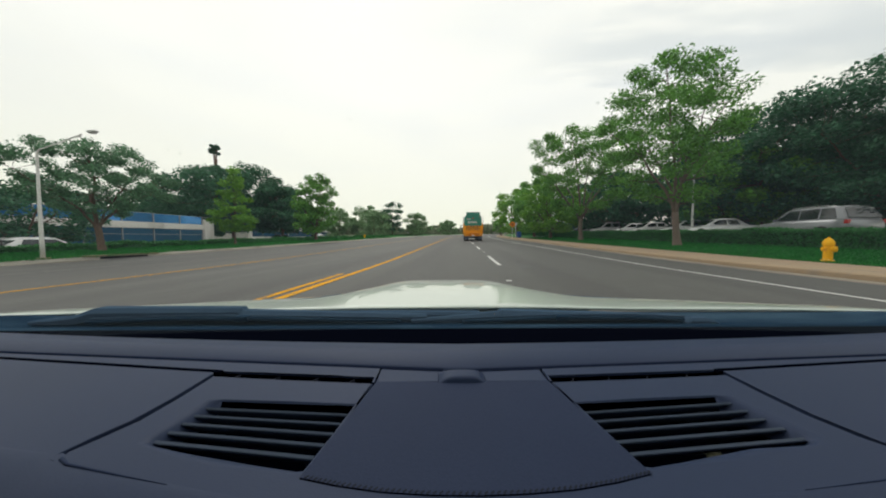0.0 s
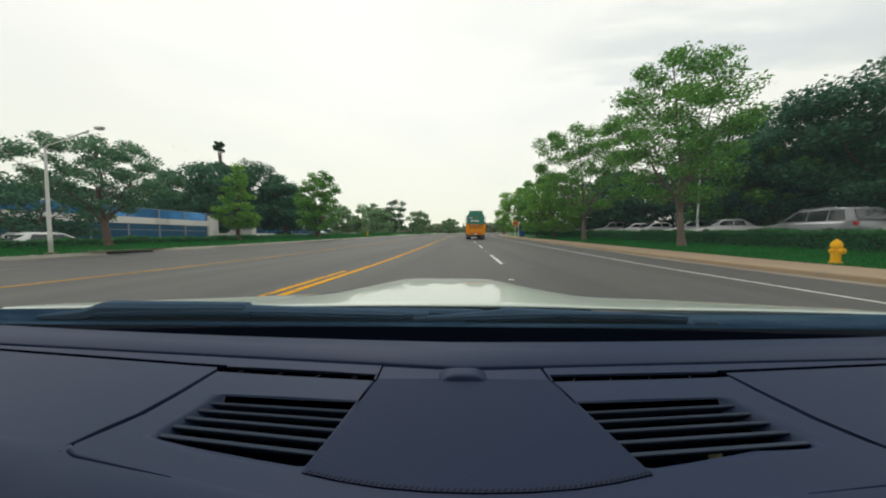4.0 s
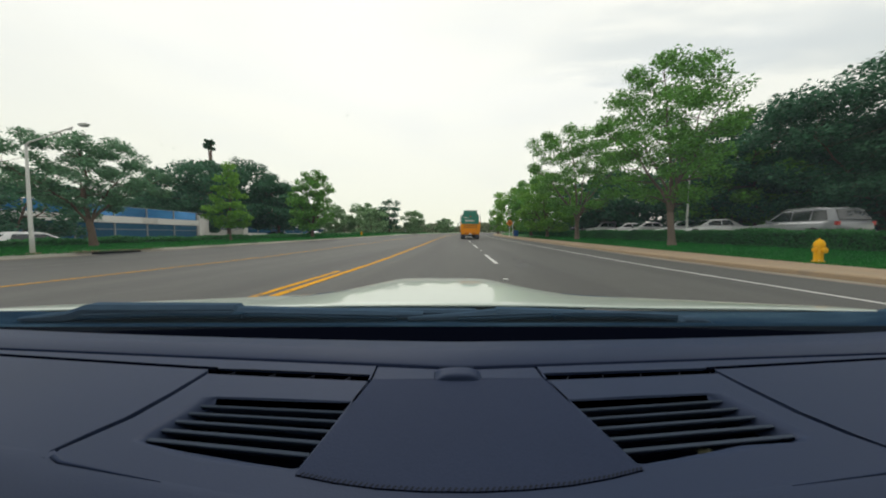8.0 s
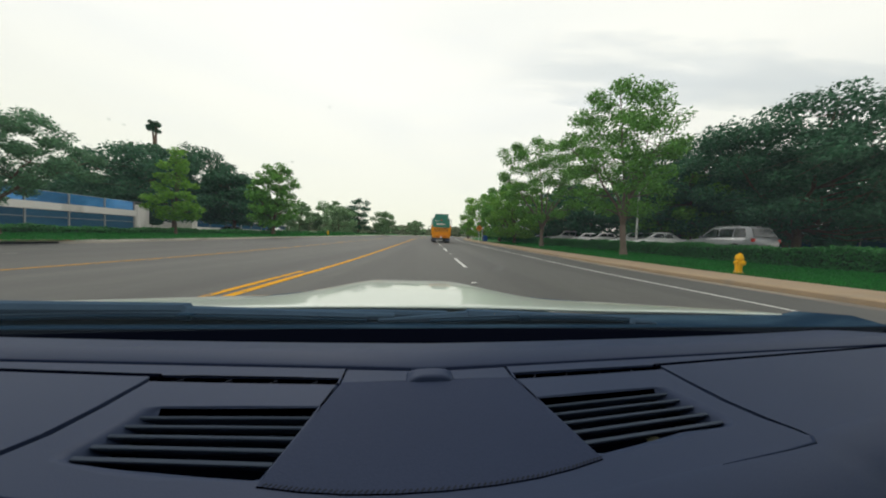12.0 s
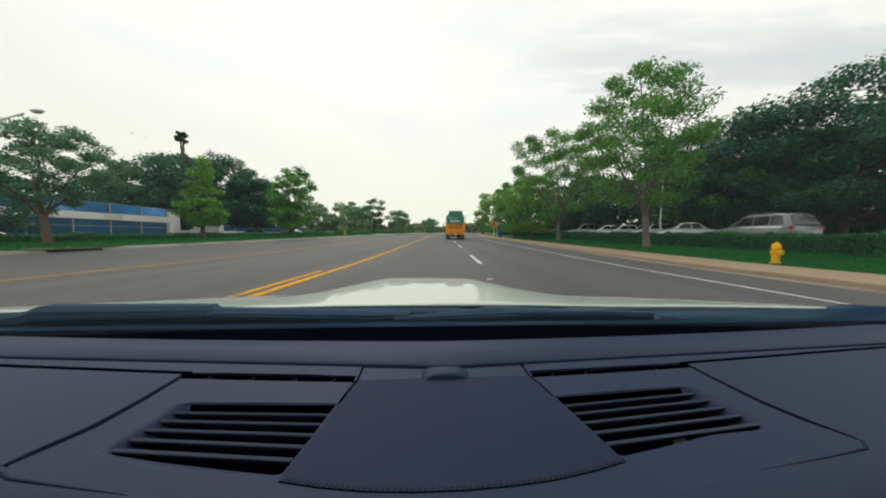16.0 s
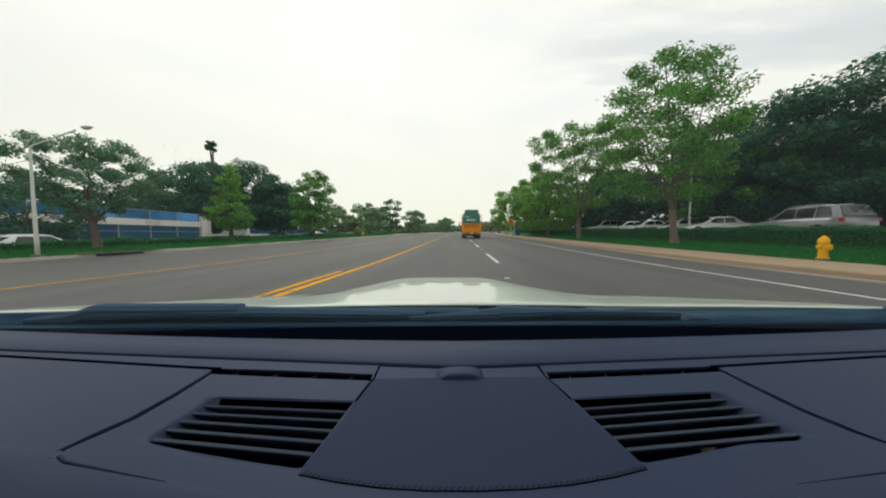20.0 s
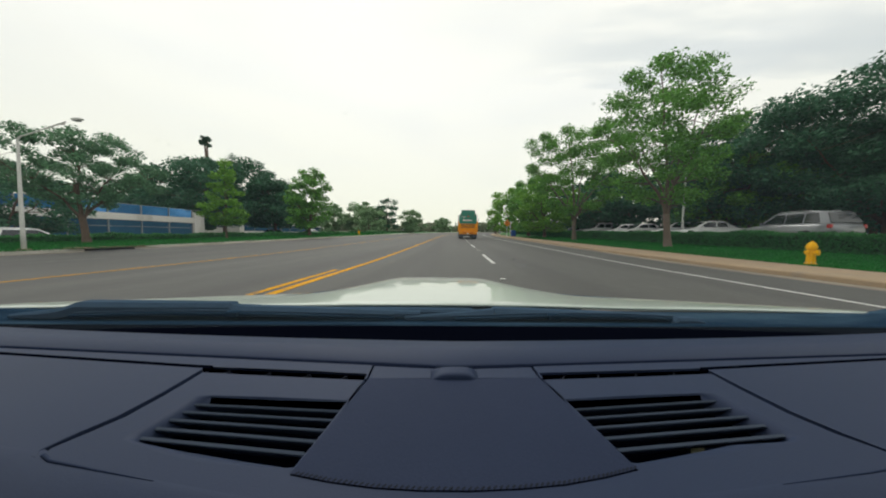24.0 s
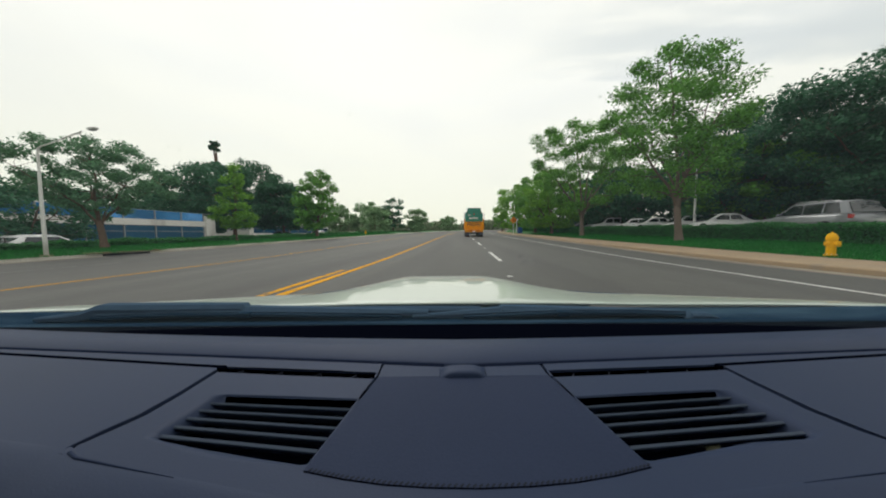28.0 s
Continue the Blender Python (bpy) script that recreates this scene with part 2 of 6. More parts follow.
M_STITCH = material("dark_thread", (0.019, 0.022, 0.033), 0.8, var=0.1, scale=40, fine=400, bump=0, spec=0.05)
# The long paler streaks put highlights into the cowl's colour.
M_COWL = material("cowl_plastic", (0.0085, 0.025, 0.050), 0.9, var=0.15, scale=8, fine=250, bump=0.2, depth=0.001, stains=(14, (0.036, 0.070, 0.108), 0.46, 0.66, (0.16, 1, 1)), spec=0.0)
M_WIPER = material("wiper_metal", (0.042, 0.074, 0.118), 0.7, 0.0, var=0.14, scale=20, fine=300, bump=0.1, depth=0.0005, spec=0.0)
M_RUBBER = material("black_rubber", (0.010, 0.011, 0.013), 0.75, var=0.1, scale=10, fine=150, bump=0.1, depth=0.001)
M_CARWHITE = material("white_car_paint", (0.47, 0.535, 0.49), 0.36, var=0.03, scale=3, fine=40, bump=0, coat=0.8, stains=(30, (0.40, 0.45, 0.41), 0.66, 0.75, (1, 1, 1)))
M_TRIM = material("cabin_lining", (0.05, 0.05, 0.055), 0.9, var=0.1, scale=6, fine=200, bump=0.2, depth=0.001)
# The bluish dust film also stands in for veiling glare on the glass.
M_WINDSCREEN = clear_glass("windscreen_glass", (0.985, 0.995, 0.99), 0.02, dust=0.013)
# Tints chosen to cut the light that reaches the dashboard.
M_SIDEGLASS = clear_glass("dimming_side_glass", (0.46, 0.50, 0.49), 0.5)
M_REARGLASS = clear_glass("dimming_rear_glass", (0.09, 0.10, 0.105), 0.5)
M_POLE = material("painted_steel", (0.68, 0.68, 0.66), 0.5, 0.1, var=0.08, scale=1.5, fine=30, bump=0.1)
M_HYDRANT = material("yellow_enamel", (0.80, 0.42, 0.0008), 0.6, spec=0.2, var=0.10, scale=6, fine=50, bump=0.2, stains=(12, (0.40, 0.19, 0.004), 0.6, 0.8, (1, 1, 1)))
M_CAP = material("pale_metal", (0.55, 0.55, 0.52), 0.4, 0.6, var=0.1, scale=8, fine=60, bump=0.1)
M_SILVER = material("silver_paint", (0.19, 0.20, 0.215), 0.3, 0.3, var=0.03, scale=2, fine=60, bump=0, coat=0.6)
M_PEARL = material("pearl_paint", (0.62, 0.63, 0.64), 0.22, 0.0, var=0.03, scale=2, fine=60, bump=0, coat=0.7)
M_DARKPAINT = material("dark_paint", (0.045, 0.055, 0.075), 0.25, 0.3, var=0.05, scale=2, fine=60, bump=0, coat=0.7)
M_TINTED = material("tinted_window", (0.012, 0.016, 0.02), 0.06, var=0.1, scale=2, fine=20, bump=0, spec=0.7)
M_ALLOY = material("wheel_alloy", (0.4, 0.4, 0.42), 0.3, 0.8, var=0.08, scale=8, fine=60, bump=0)
M_TAIL = material("red_lens", (0.35, 0.015, 0.012), 0.2, var=0.08, scale=8, fine=60, bump=0)
M_LENS = material("clear_lens", (0.6, 0.6, 0.6), 0.15, 0.3, var=0.08, scale=8, fine=60, bump=0)
M_GREEN = material("green_truck_paint", (0.003, 0.19, 0.13), 0.4, var=0.12, scale=1.5, fine=20, bump=0.1, coat=0.2, stains=(2.5, (0.012, 0.09, 0.065), 0.55, 0.8, (1, 1, 0.4)))
M_ORANGE = material("orange_truck_paint", (0.78, 0.29, 0.0005), 0.5, spec=0.2, var=0.12, scale=1.5, fine=20, bump=0.1, stains=(2.5, (0.34, 0.13, 0.012), 0.56, 0.8, (1, 1, 0.5)))
M_FLAP = material("grey_mud_flap", (0.085, 0.10, 0.15), 0.7, var=0.2, scale=3, fine=30, bump=0)
M_STRIPE = material("black_stripe", (0.03, 0.025, 0.015), 0.6, var=0.2, scale=4, fine=40, bump=0)
M_PLASTER = material("white_render", (0.72, 0.70, 0.67), 0.9, var=0.06, scale=0.5, fine=20, bump=0.2, stains=(0.6, (0.42, 0.40, 0.37), 0.55, 0.8, (1, 1, 0.3)))
M_BLUEGLASS = material("blue_glass", (0.045, 0.21, 0.50), 0.08, 0.35, var=0.18, scale=0.4, fine=4, bump=0, per_object=0.25, spec=0.7)
M_DARKGLASS = material("dark_glass", (0.030, 0.105, 0.20), 0.07, 0.2, var=0.2, scale=0.4, fine=4, bump=0, per_object=0.3, spec=0.7)
M_MULLION = material("grey_mullion", (0.30, 0.31, 0.32), 0.5, 0.3, var=0.06, scale=2, fine=30, bump=0)
M_SIGN = material("orange_sign", (0.85, 0.24, 0.01), 0.5, var=0.05, scale=4, fine=40, bump=0)
M_SIGNWHITE = material("white_sign", (0.68, 0.68, 0.66), 0.5, var=0.05, scale=4, fine=40, bump=0)
M_BLUE = material("blue_plastic", (0.02, 0.10, 0.35), 0.4, var=0.06, scale=4, fine=40, bump=0)
M_SMUDGE = clear_glass("dried_smudge", (0.90, 0.91, 0.90), 0.0)
M_FILM = material("chalky_film", (0.75, 0.77, 0.78), 0.9, var=0.2, scale=60, fine=400, bump=0, through_light=0.5)
film_tree = M_FILM.node_tree
film_out = [n for n in film_tree.nodes if n.type == "OUTPUT_MATERIAL"][0]
film_src = film_out.inputs[0].links[0].from_socket
film_clear = film_tree.nodes.new("ShaderNodeBsdfTransparent")
film_mix = film_tree.nodes.new("ShaderNodeMixShader")
film_mix.inputs[0].default_value = 0.11
film_tree.links.new(film_clear.outputs[0], film_mix.inputs[1])
film_tree.links.new(film_src, film_mix.inputs[2])
film_tree.links.new(film_mix.outputs[0], film_out.inputs[0])
M_DRYLEAF = material("dry_leaf", (0.060, 0.060, 0.030), 0.8, var=0.3, scale=80, fine=600, bump=0.2, depth=0.0004)
M_LOTROAD = material("lot_asphalt", (0.085, 0.085, 0.085), 0.95, var=0.15, scale=0.4, fine=40, bump=0.3)


# ---------------------------------------------------------------- building blocks
def link_mesh(name, verts, faces, mat, parent=None, label="", smooth=False):
    me = bpy.data.meshes.new(name)
    me.from_pydata([tuple(v) for v in verts], [], [tuple(f) for f in faces])
    if smooth:
        me.polygons.foreach_set("use_smooth", [True] * len(me.polygons))
    me.materials.append(mat)
    me.update()
    ob = new(name, me)
    ob.parent = parent
    if label:
        ob["label"] = label
    return ob


def part(name, bm, mat, parent, label="", smooth=False):
    """Links a bmesh as one mesh object under a thing or part."""
    me = bpy.data.meshes.new(name)
    bm.normal_update()
    bm.to_mesh(me)
    bm.free()
    if smooth:
        me.polygons.foreach_set("use_smooth", [True] * len(me.polygons))
    me.materials.append(mat)
    ob = new(name, me)
    ob.parent = parent
    if label:
        ob["label"] = label
    return ob


def thing(name, label, category, m=None, group="", kind=""):
    ob = new(name)
    ob.empty_display_size = 0.2
    if m is not None:
        ob.matrix_basis = m
    return tagged(ob, label, category, group, kind)


def box(cx, cy, cz, sx, sy, sz, bevel=0.0, bm=None, turn=None, seg=2):
    bm = bm or bmesh.new()
    made = bmesh.ops.create_cube(bm, size=1.0)["verts"]
    bmesh.ops.scale(bm, vec=(sx, sy, sz), verts=made)
    if bevel:
        es = list({e for v in made for e in v.link_edges})
        res = bmesh.ops.bevel(bm, geom=es, offset=bevel, segments=seg, affect="EDGES", profile=0.7)
        made = list({v for f in res["faces"] for v in f.verts} | {v for v in made if v.is_valid})
    if turn is not None:
        bmesh.ops.transform(bm, matrix=turn, verts=made)
    bmesh.ops.translate(bm, vec=(cx, cy, cz), verts=made)
    return bm


def tube(points, radii, n=8, bm=None, cap=True):
    """A tapered tube along a line of points."""
    bm = bm or bmesh.new()
    rings = []
    pts = [Vector(p) for p in points]
    for i, p in enumerate(pts):
        d = (pts[min(i + 1, len(pts) - 1)] - pts[max(i - 1, 0)]).normalized()
        a = d.cross(Vector((0.31, 0.95, 0.02)))
        if a.length < 0.2:
            a = d.cross(Vector((1, 0, 0)))
        a.normalize()
        b = d.cross(a)
        rings.append([bm.verts.new(p + radii[i] * (math.cos(k * math.tau / n) * a + math.sin(k * math.tau / n) * b)) for k in range(n)])
    for r0, r1 in zip(rings, rings[1:]):
        for k in range(n):
            bm.faces.new((r0[k], r0[(k + 1) % n], r1[(k + 1) % n], r1[k]))
    if cap:
        bm.faces.new(rings[0][::-1])
        bm.faces.new(rings[-1])
    return bm


def lathe(profile, n=20, axis="Z", at=(0, 0, 0), bm=None):
    """A turned body from (radius, height) steps."""
    bm = bm or bmesh.new()
    at = Vector(at)
    rings = []
    for r, h in profile:
        ring = []
        for k in range(n):
            c, s = r * math.cos(k * math.tau / n), r * math.sin(k * math.tau / n)
            v = {"Z": (c, s, h), "X": (h, c, s), "Y": (c, h, s)}[axis]
            ring.append(bm.verts.new(at + Vector(v)))
        rings.append(ring)
    for r0, r1 in zip(rings, rings[1:]):
        for k in range(n):
            bm.faces.new((r0[k], r0[(k + 1) % n], r1[(k + 1) % n], r1[k]))
    bm.faces.new(rings[0][::-1])
    bm.faces.new(rings[-1])
    bmesh.ops.recalc_face_normals(bm, faces=bm.faces)
    return bm


def loft(sections, bm=None, close=True):
    """Joins closed loops of equal length into one skin."""
    bm = bm or bmesh.new()
    rings = [[bm.verts.new(p) for p in s] for s in sections]
    n = len(rings[0])
    for r0, r1 in zip(rings, rings[1:]):
        for k in range(n):
            bm.faces.new((r0[k], r0[(k + 1) % n], r1[(k + 1) % n], r1[k]))
    if close:
        bm.faces.new(rings[0][::-1])
        bm.faces.new(rings[-1])
    bmesh.ops.recalc_face_normals(bm, faces=bm.faces)
    return bm


def plate(outline, z, thick, bevel=0.0, bm=None):
    """A flat piece from its outline, its upper rim rounded."""
    bm = bm or bmesh.new()
    top = [bm.verts.new((x, y, z)) for x, y in outline]
    f = bm.faces.new(top)
    f.normal_update()
    if f.normal.z < 0:
        f.normal_flip()
    low = [bm.verts.new((x, y, z - thick)) for x, y in outline]
    n = len(outline)
    for k in range(n):
        bm.faces.new((top[k], low[k], low[(k + 1) % n], top[(k + 1) % n]))
    if bevel:
        bmesh.ops.bevel(bm, geom=[e for e in bm.edges if all(v in top for v in e.verts)], offset=bevel, segments=3, affect="EDGES", profile=0.5)
    bmesh.ops.recalc_face_normals(bm, faces=bm.faces)
    return bm


# ---------------------------------------------------------------- lie of the land
def rise(y):
    """Height of the road: level by the car, then a gentle climb."""
    y = min(max(y, 8.0), 210.0)
    return 0.0175 * (y - 8.0) * (y - 8.0) / (y - 8.0 + 3.0)


def bend(y):
    """How far the road has swung to the right."""
    if y < 40:
        return 0.0
    if y < 150:
        return 0.0014 * (y - 40) ** 2
    return 0.0014 * 110 ** 2 + 0.308 * (y - 150)


def on_road(x, y, dz=0.0):
    return Vector((x + bend(y), y, rise(y) + dz))


STATIONS = list(range(-520, -60, 20)) + [-60, -30, -15] + [i * 1.5 for i in range(-6, 40)] + [60 + i * 5 for i in range(48)]


def ribbon(name, cross, mat, label, category, y0=-520, y1=295, kind="structure", parent=None):
    """A long strip of the setting: a row of (x, height) steps carried along the road."""
    ys = [y for y in STATIONS if y0 <= y <= y1]
    if ys[0] > y0:
        ys = [y0] + ys
    if ys[-1] < y1:
        ys = ys + [y1]
    verts = [on_road(x, y, z) for y in ys for x, z in cross]
    n = len(cross)
    faces = [(i * n + k, i * n + k + 1, (i + 1) * n + k + 1, (i + 1) * n + k) for i in range(len(ys) - 1) for k in range(n - 1)]
    ob = link_mesh(name, verts, faces, mat, parent)
    if parent is None:
        tagged(ob, label, category, kind=kind)
    return ob


KERB_L, KERB_R = -15.95, 8.95
# ground: one sheet to the horizon, under road, verges and lots
gx = [-2500, -900, -300, -120, -70, -45, -28, -22, -20.6, -19.0, -16.1, -15.8, 8.6, 8.9, 11.2, 14.6, 16.6, 18.0, 24, 45, 80, 200, 600, 2500]
gz = [-0.52, -0.52, -0.52, -0.52, -0.52, -0.52, -0.52, -0.5, 0.1, 0.12, -0.1, -0.15, -0.15, -0.1, -0.1, 0.2, 0.35, 0.76, 0.78, 0.78, 0.78, 0.78, 0.78, 0.78]
gy = [-2000, -900] + STATIONS + [340, 420, 600, 1000, 2500]
gv, gf = [], []
for y in gy:
    for x, z in zip(gx, gz):
        gv.append((x + bend(y), y, rise(y) + z - 0.05))
for i in range(len(gy) - 1):
    for k in range(len(gx) - 1):
        a = i * len(gx) + k
        gf.append((a, a + 1, a + 1 + len(gx), a + len(gx)))
tagged(link_mesh("ground", gv, gf, M_FIELD), "wide dull green and brown open ground around the road", "ground", kind="structure")

# carriageway with a slight crown, gutters, kerbs
road = ribbon("road", [(KERB_L + 0.45, -0.02), (-12, 0.0), (-5.2, 0.03), (0, 0.0), (5, -0.01), (KERB_R - 0.5, -0.02)], M_ASPHALT,
              "wide grey worn asphalt road with painted lanes", "road")
ribbon("gutter", [(KERB_L + 0.03, -0.015), (KERB_L + 0.45, -0.02)], M_GUTTER, "stained concrete gutter along the kerb", "gutter")
ribbon("gutter", [(KERB_R - 0.5, -0.02), (KERB_R - 0.03, -0.015)], M_GUTTER, "stained concrete gutter along the kerb", "gutter")
ribbon("kerb", [(KERB_L + 0.03, -0.06), (KERB_L + 0.02, 0.09), (KERB_L - 0.01, 0.12), (KERB_L - 0.17, 0.13), (KERB_L - 0.17, -0.06)], M_PALEKERB,
       "pale concrete kerb beside the lawn", "kerb")
ribbon("kerb", [(KERB_R - 0.03, -0.06), (KERB_R - 0.02, 0.09), (KERB_R + 0.01, 0.12), (KERB_R + 0.17, 0.13), (KERB_R + 0.17, -0.06)], M_CONCRETE,
       "tan concrete kerb beside the pavement", "kerb")
LAWN_R = [(11.44, 0.145), (11.9, 0.19), (13.2, 0.30), (14.9, 0.42), (16.7, 0.48)]
LAWN_L = [(-21.0, 0.22), (-19.2, 0.26), (-17.5, 0.22), (-16.5, 0.15), (KERB_L - 0.17, 0.11)]
ribbon("lawn", LAWN_R, M_SOIL, "mown bright green lawn bank beside the pavement", "lawn")
ribbon("lawn", LAWN_L, M_SOIL, "mown green lawn strip behind the kerb", "lawn")
ribbon("car_park", [(17.6, 0.76), (40, 0.78)], M_LOTROAD, "grey asphalt car park behind the hedge", "car park", y0=4, y1=75)
ribbon("car_park", [(-34.5, -0.52), (-22, -0.52)], M_LOTROAD, "grey asphalt car park behind the hedge", "car park", y0=2, y1=60)


# painted lines, each stripe a thin proud layer
def stripe(x, y0, y1, w, mat, name, label):
    n = max(2, int((y1 - y0) / 2.0))
    crown = np.interp(x, [-15, -12, -5.2, 0, 5, 8.3], [-0.02, 0, 0.03, 0, -0.01, -0.02])
    v, f = [], []
    for i in range(n + 1):
        y = y0 + (y1 - y0) * i / n
        v += [on_road(x - w / 2, y, crown + 0.006), on_road(x + w / 2, y, crown + 0.006)]
    f = [(2 * i, 2 * i + 1, 2 * i + 3, 2 * i + 2) for i in range(n)]
    o = link_mesh(name, v, f, mat, road)
    o["label"] = label


stripe(-2.76, -500, 190, 0.15, M_YELLOW, "yellow_line", "solid yellow line")
stripe(-7.75, -500, 190, 0.09, M_YELLOW, "yellow_line", "solid yellow line")
for k in range(-50, 1):
    stripe(-3.02, 6.4 + 9.6 * k - 4.0, 6.4 + 9.6 * k, 0.12, M_YELLOW, "yellow_dash", "broken yellow line")
for k in range(-54, 22):
    stripe(1.34, 8.8 + 8.9 * k, 12.4 + 8.9 * k, 0.13, M_WHITELINE, "lane_dash", "white lane dash")
for k in range(-54, 22):
    stripe(-11.6, 5.2 + 8.9 * k, 8.0 + 8.9 * k, 0.09, M_WORNLINE, "lane_dash", "worn white lane dash")
stripe(6.30, -500, 190, 0.11, M_WHITELINE, "edge_line", "solid white edge line")

# pavement slabs
pavement = thing("pavement", "tan concrete pavement in long slabs", "pavement", kind="structure")
slab_len = 1.8
bm = box(0, 0, 0, 2.3, slab_len - 0.012, 0.12, 0.008, seg=1)
slab_mesh = bpy.data.meshes.new("slab")
bm.to_mesh(slab_mesh)
bm.free()
slab_mesh.materials.append(M_CONCRETE)
for k in range(-60, 62):
    y = k * slab_len
    o = new("slab", slab_mesh)
    o.parent = pavement
    p = on_road(KERB_R + 0.17 + 1.16, y + slab_len / 2, 0.078)
    o.location = p
    o.rotation_euler = (math.atan((rise(y + 1.8) - rise(y)) / 1.8), radians(-0.5), -math.atan((bend(y + 1.8) - bend(y)) / 1.8))


# ---------------------------------------------------------------- the car the camera stands in
# its axis lies 23 mm beside the camera and is turned 4.5 degrees to the road
CAR = pose(0, 0, 0, 0, 0, 4.5) @ Matrix.Translation((0.023, 0, 0))
own_car = thing("car", "white car seen from its cabin with dark dashboard and raised bonnet", "car", CAR)
TOP = 0.80


def y_far(x):
    return 0.361 + 0.085 * x * x - 0.012 * x + 0.02 * abs(x) * max(0, 1 - abs(x) / 0.75) - 0.070 * max(0, (abs(x) - 0.78) / 0.22) ** 1.5


def y_upper(x):
    return 0.285 + 0.0743 * abs(x) - 0.018 * x


def y_lower(x):
    a = abs(x)
    return 0.2705 + 0.066 * max(0, a - 0.09) + 0.038 * max(0, a - 0.28) - 0.018 * (x - math.copysign(min(a, 0.09), x))


def span(f, x0, x1, n, d=0.0):
    return [(x0 + (x1 - x0) * i / n, f(x0 + (x1 - x0) * i / n) + d) for i in range(n + 1)]


WIDE = 0.985
# Near-black sheet under the mouldings paints the shade in their gaps.
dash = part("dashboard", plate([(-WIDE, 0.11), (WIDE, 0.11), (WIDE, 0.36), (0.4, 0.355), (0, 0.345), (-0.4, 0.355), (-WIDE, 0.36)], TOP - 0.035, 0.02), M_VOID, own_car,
            "dark slate-blue moulded vinyl dashboard top")
# the far pad, towards the windscreen, its rim rolled down
bm = bmesh.new()
NX = 48
steps = [(0.0, -0.008), (0.0015, -0.002), (0.004, 0.0), (0.5, 0.001), (0.94, 0.0), (0.985, -0.004), (1.0, -0.016)]
grid = []
for i in range(NX + 1):
    x = -WIDE + 2 * WIDE * i / NX
    a, b = y_upper(x) + 0.0016, y_far(x)
    grid.append([bm.verts.new((x, a + (b - a) * s if s > 0.01 else a + s, TOP + dz)) for s, dz in steps])
for i in range(NX):
    for k in range(len(steps) - 1):
        bm.faces.new((grid[i][k], grid[i + 1][k], grid[i + 1][k + 1], grid[i][k + 1]))
part("far_pad", bm, M_DASH, dash, smooth=True)
# the band between the two long seams, with the tongue over the middle panel
for s in (-1, 1):
    part("seam_band", plate(span(y_lower, s * 0.093, s * WIDE, 24, 0.0024) + span(y_upper, s * WIDE, s * 0.093, 24, -0.0024), TOP - 0.0005, 0.003, 0.0010), M_DASH, dash)
part("middle_tongue", plate([(-0.0905, 0.2635), (0.0905, 0.2635)] + span(y_upper, 0.0905, -0.0905, 8, -0.0014), TOP - 0.001, 0.012, 0.0012), M_DASH, dash)

# large pad: both wings and the near side in one moulding
# the right seam stands a little wider than the left one
SEAM = {-1: [(0.2695, 0.2800), (0.2690, 0.2380), (0.2712, 0.2080), (0.2785, 0.1910), (0.2838, 0.1770), (0.2800, 0.1712), (0.2700, 0.1668), (0.2230, 0.1580), (0.1890, 0.1518), (0.1130, 0.1380)],
        1: [(0.2890, 0.2825), (0.2870, 0.2450), (0.2868, 0.2070), (0.2930, 0.1830), (0.3010, 0.1680), (0.3040, 0.1600), (0.2960, 0.1545), (0.2600, 0.1500), (0.1930, 0.1435), (0.1130, 0.1355)]}


def shifted(pts):
    """The seam line moved outwards: a groove that widens along its long run and closes past its corner."""
    side = (0.0040, 0.0044, 0.0050, 0.0052, 0.0042, 0.0018, 0.0)
    low = (0, 0, 0, 0.0004, 0.0014, 0.0018, 0.0008)
    return [(x + side[i], y - low[i]) if i < 7 else (x, y) for i, (x, y) in enumerate(pts)]


def crease_y(x):
    """The line along which the dashboard rolls down towards the seats."""
    q = SEAM[1 if x > 0 else -1]
    if abs(x) > q[5][0]:
        return q[5][1] + 0.14 * (abs(x) - q[5][0])
    return float(np.interp(abs(x), [0.0, 0.06, q[9][0], q[8][0], q[7][0], q[6][0], q[5][0]], [0.1282, 0.1300, q[9][1], q[8][1], q[7][1], q[6][1] - 0.0008, q[5][1]]))


for s in (-1, 1):
    line = shifted(SEAM[s])[:6]
    top = span(y_lower, s * (line[0][0] + 0.0018), s * WIDE, 14, -0.0024)
    part("wing_pad", plate(top + [(s * WIDE, crease_y(s * WIDE) - 0.0015)] + [(s * x, y) for x, y in line[::-1]], TOP + 0.0004, 0.02, 0.0007), M_DASH, dash)


bm = bmesh.new()
grid = []
for i in range(121):
    x = -WIDE + 2 * WIDE * i / 120
    col, past = [], abs(x) > SEAM[1 if x > 0 else -1][5][0] + 0.004
    for d in (-0.003, 0.0, 0.004, 0.010, 0.018, 0.028, 0.040, 0.060, 0.10, 0.20, 0.40):
        fall = 0.0006 if d < 0 else 7.4 * d * d if d < 0.045 else 7.4 * 0.045 ** 2 + 0.666 * (d - 0.045)
        col.append(bm.verts.new((x, crease_y(x) - d + (0.004 if past else 0), TOP + (0.0002 if d <= 0 or not past else 0.0009) - fall)))
    grid.append(col)
for i in range(120):
    for k in range(10):
        bm.faces.new((grid[i][k], grid[i][k + 1], grid[i + 1][k + 1], grid[i + 1][k]))
bmesh.ops.recalc_face_normals(bm, faces=bm.faces)
part("near_roll", bm, M_DASH, dash, "dashboard edge rolling down towards the seats", smooth=True)
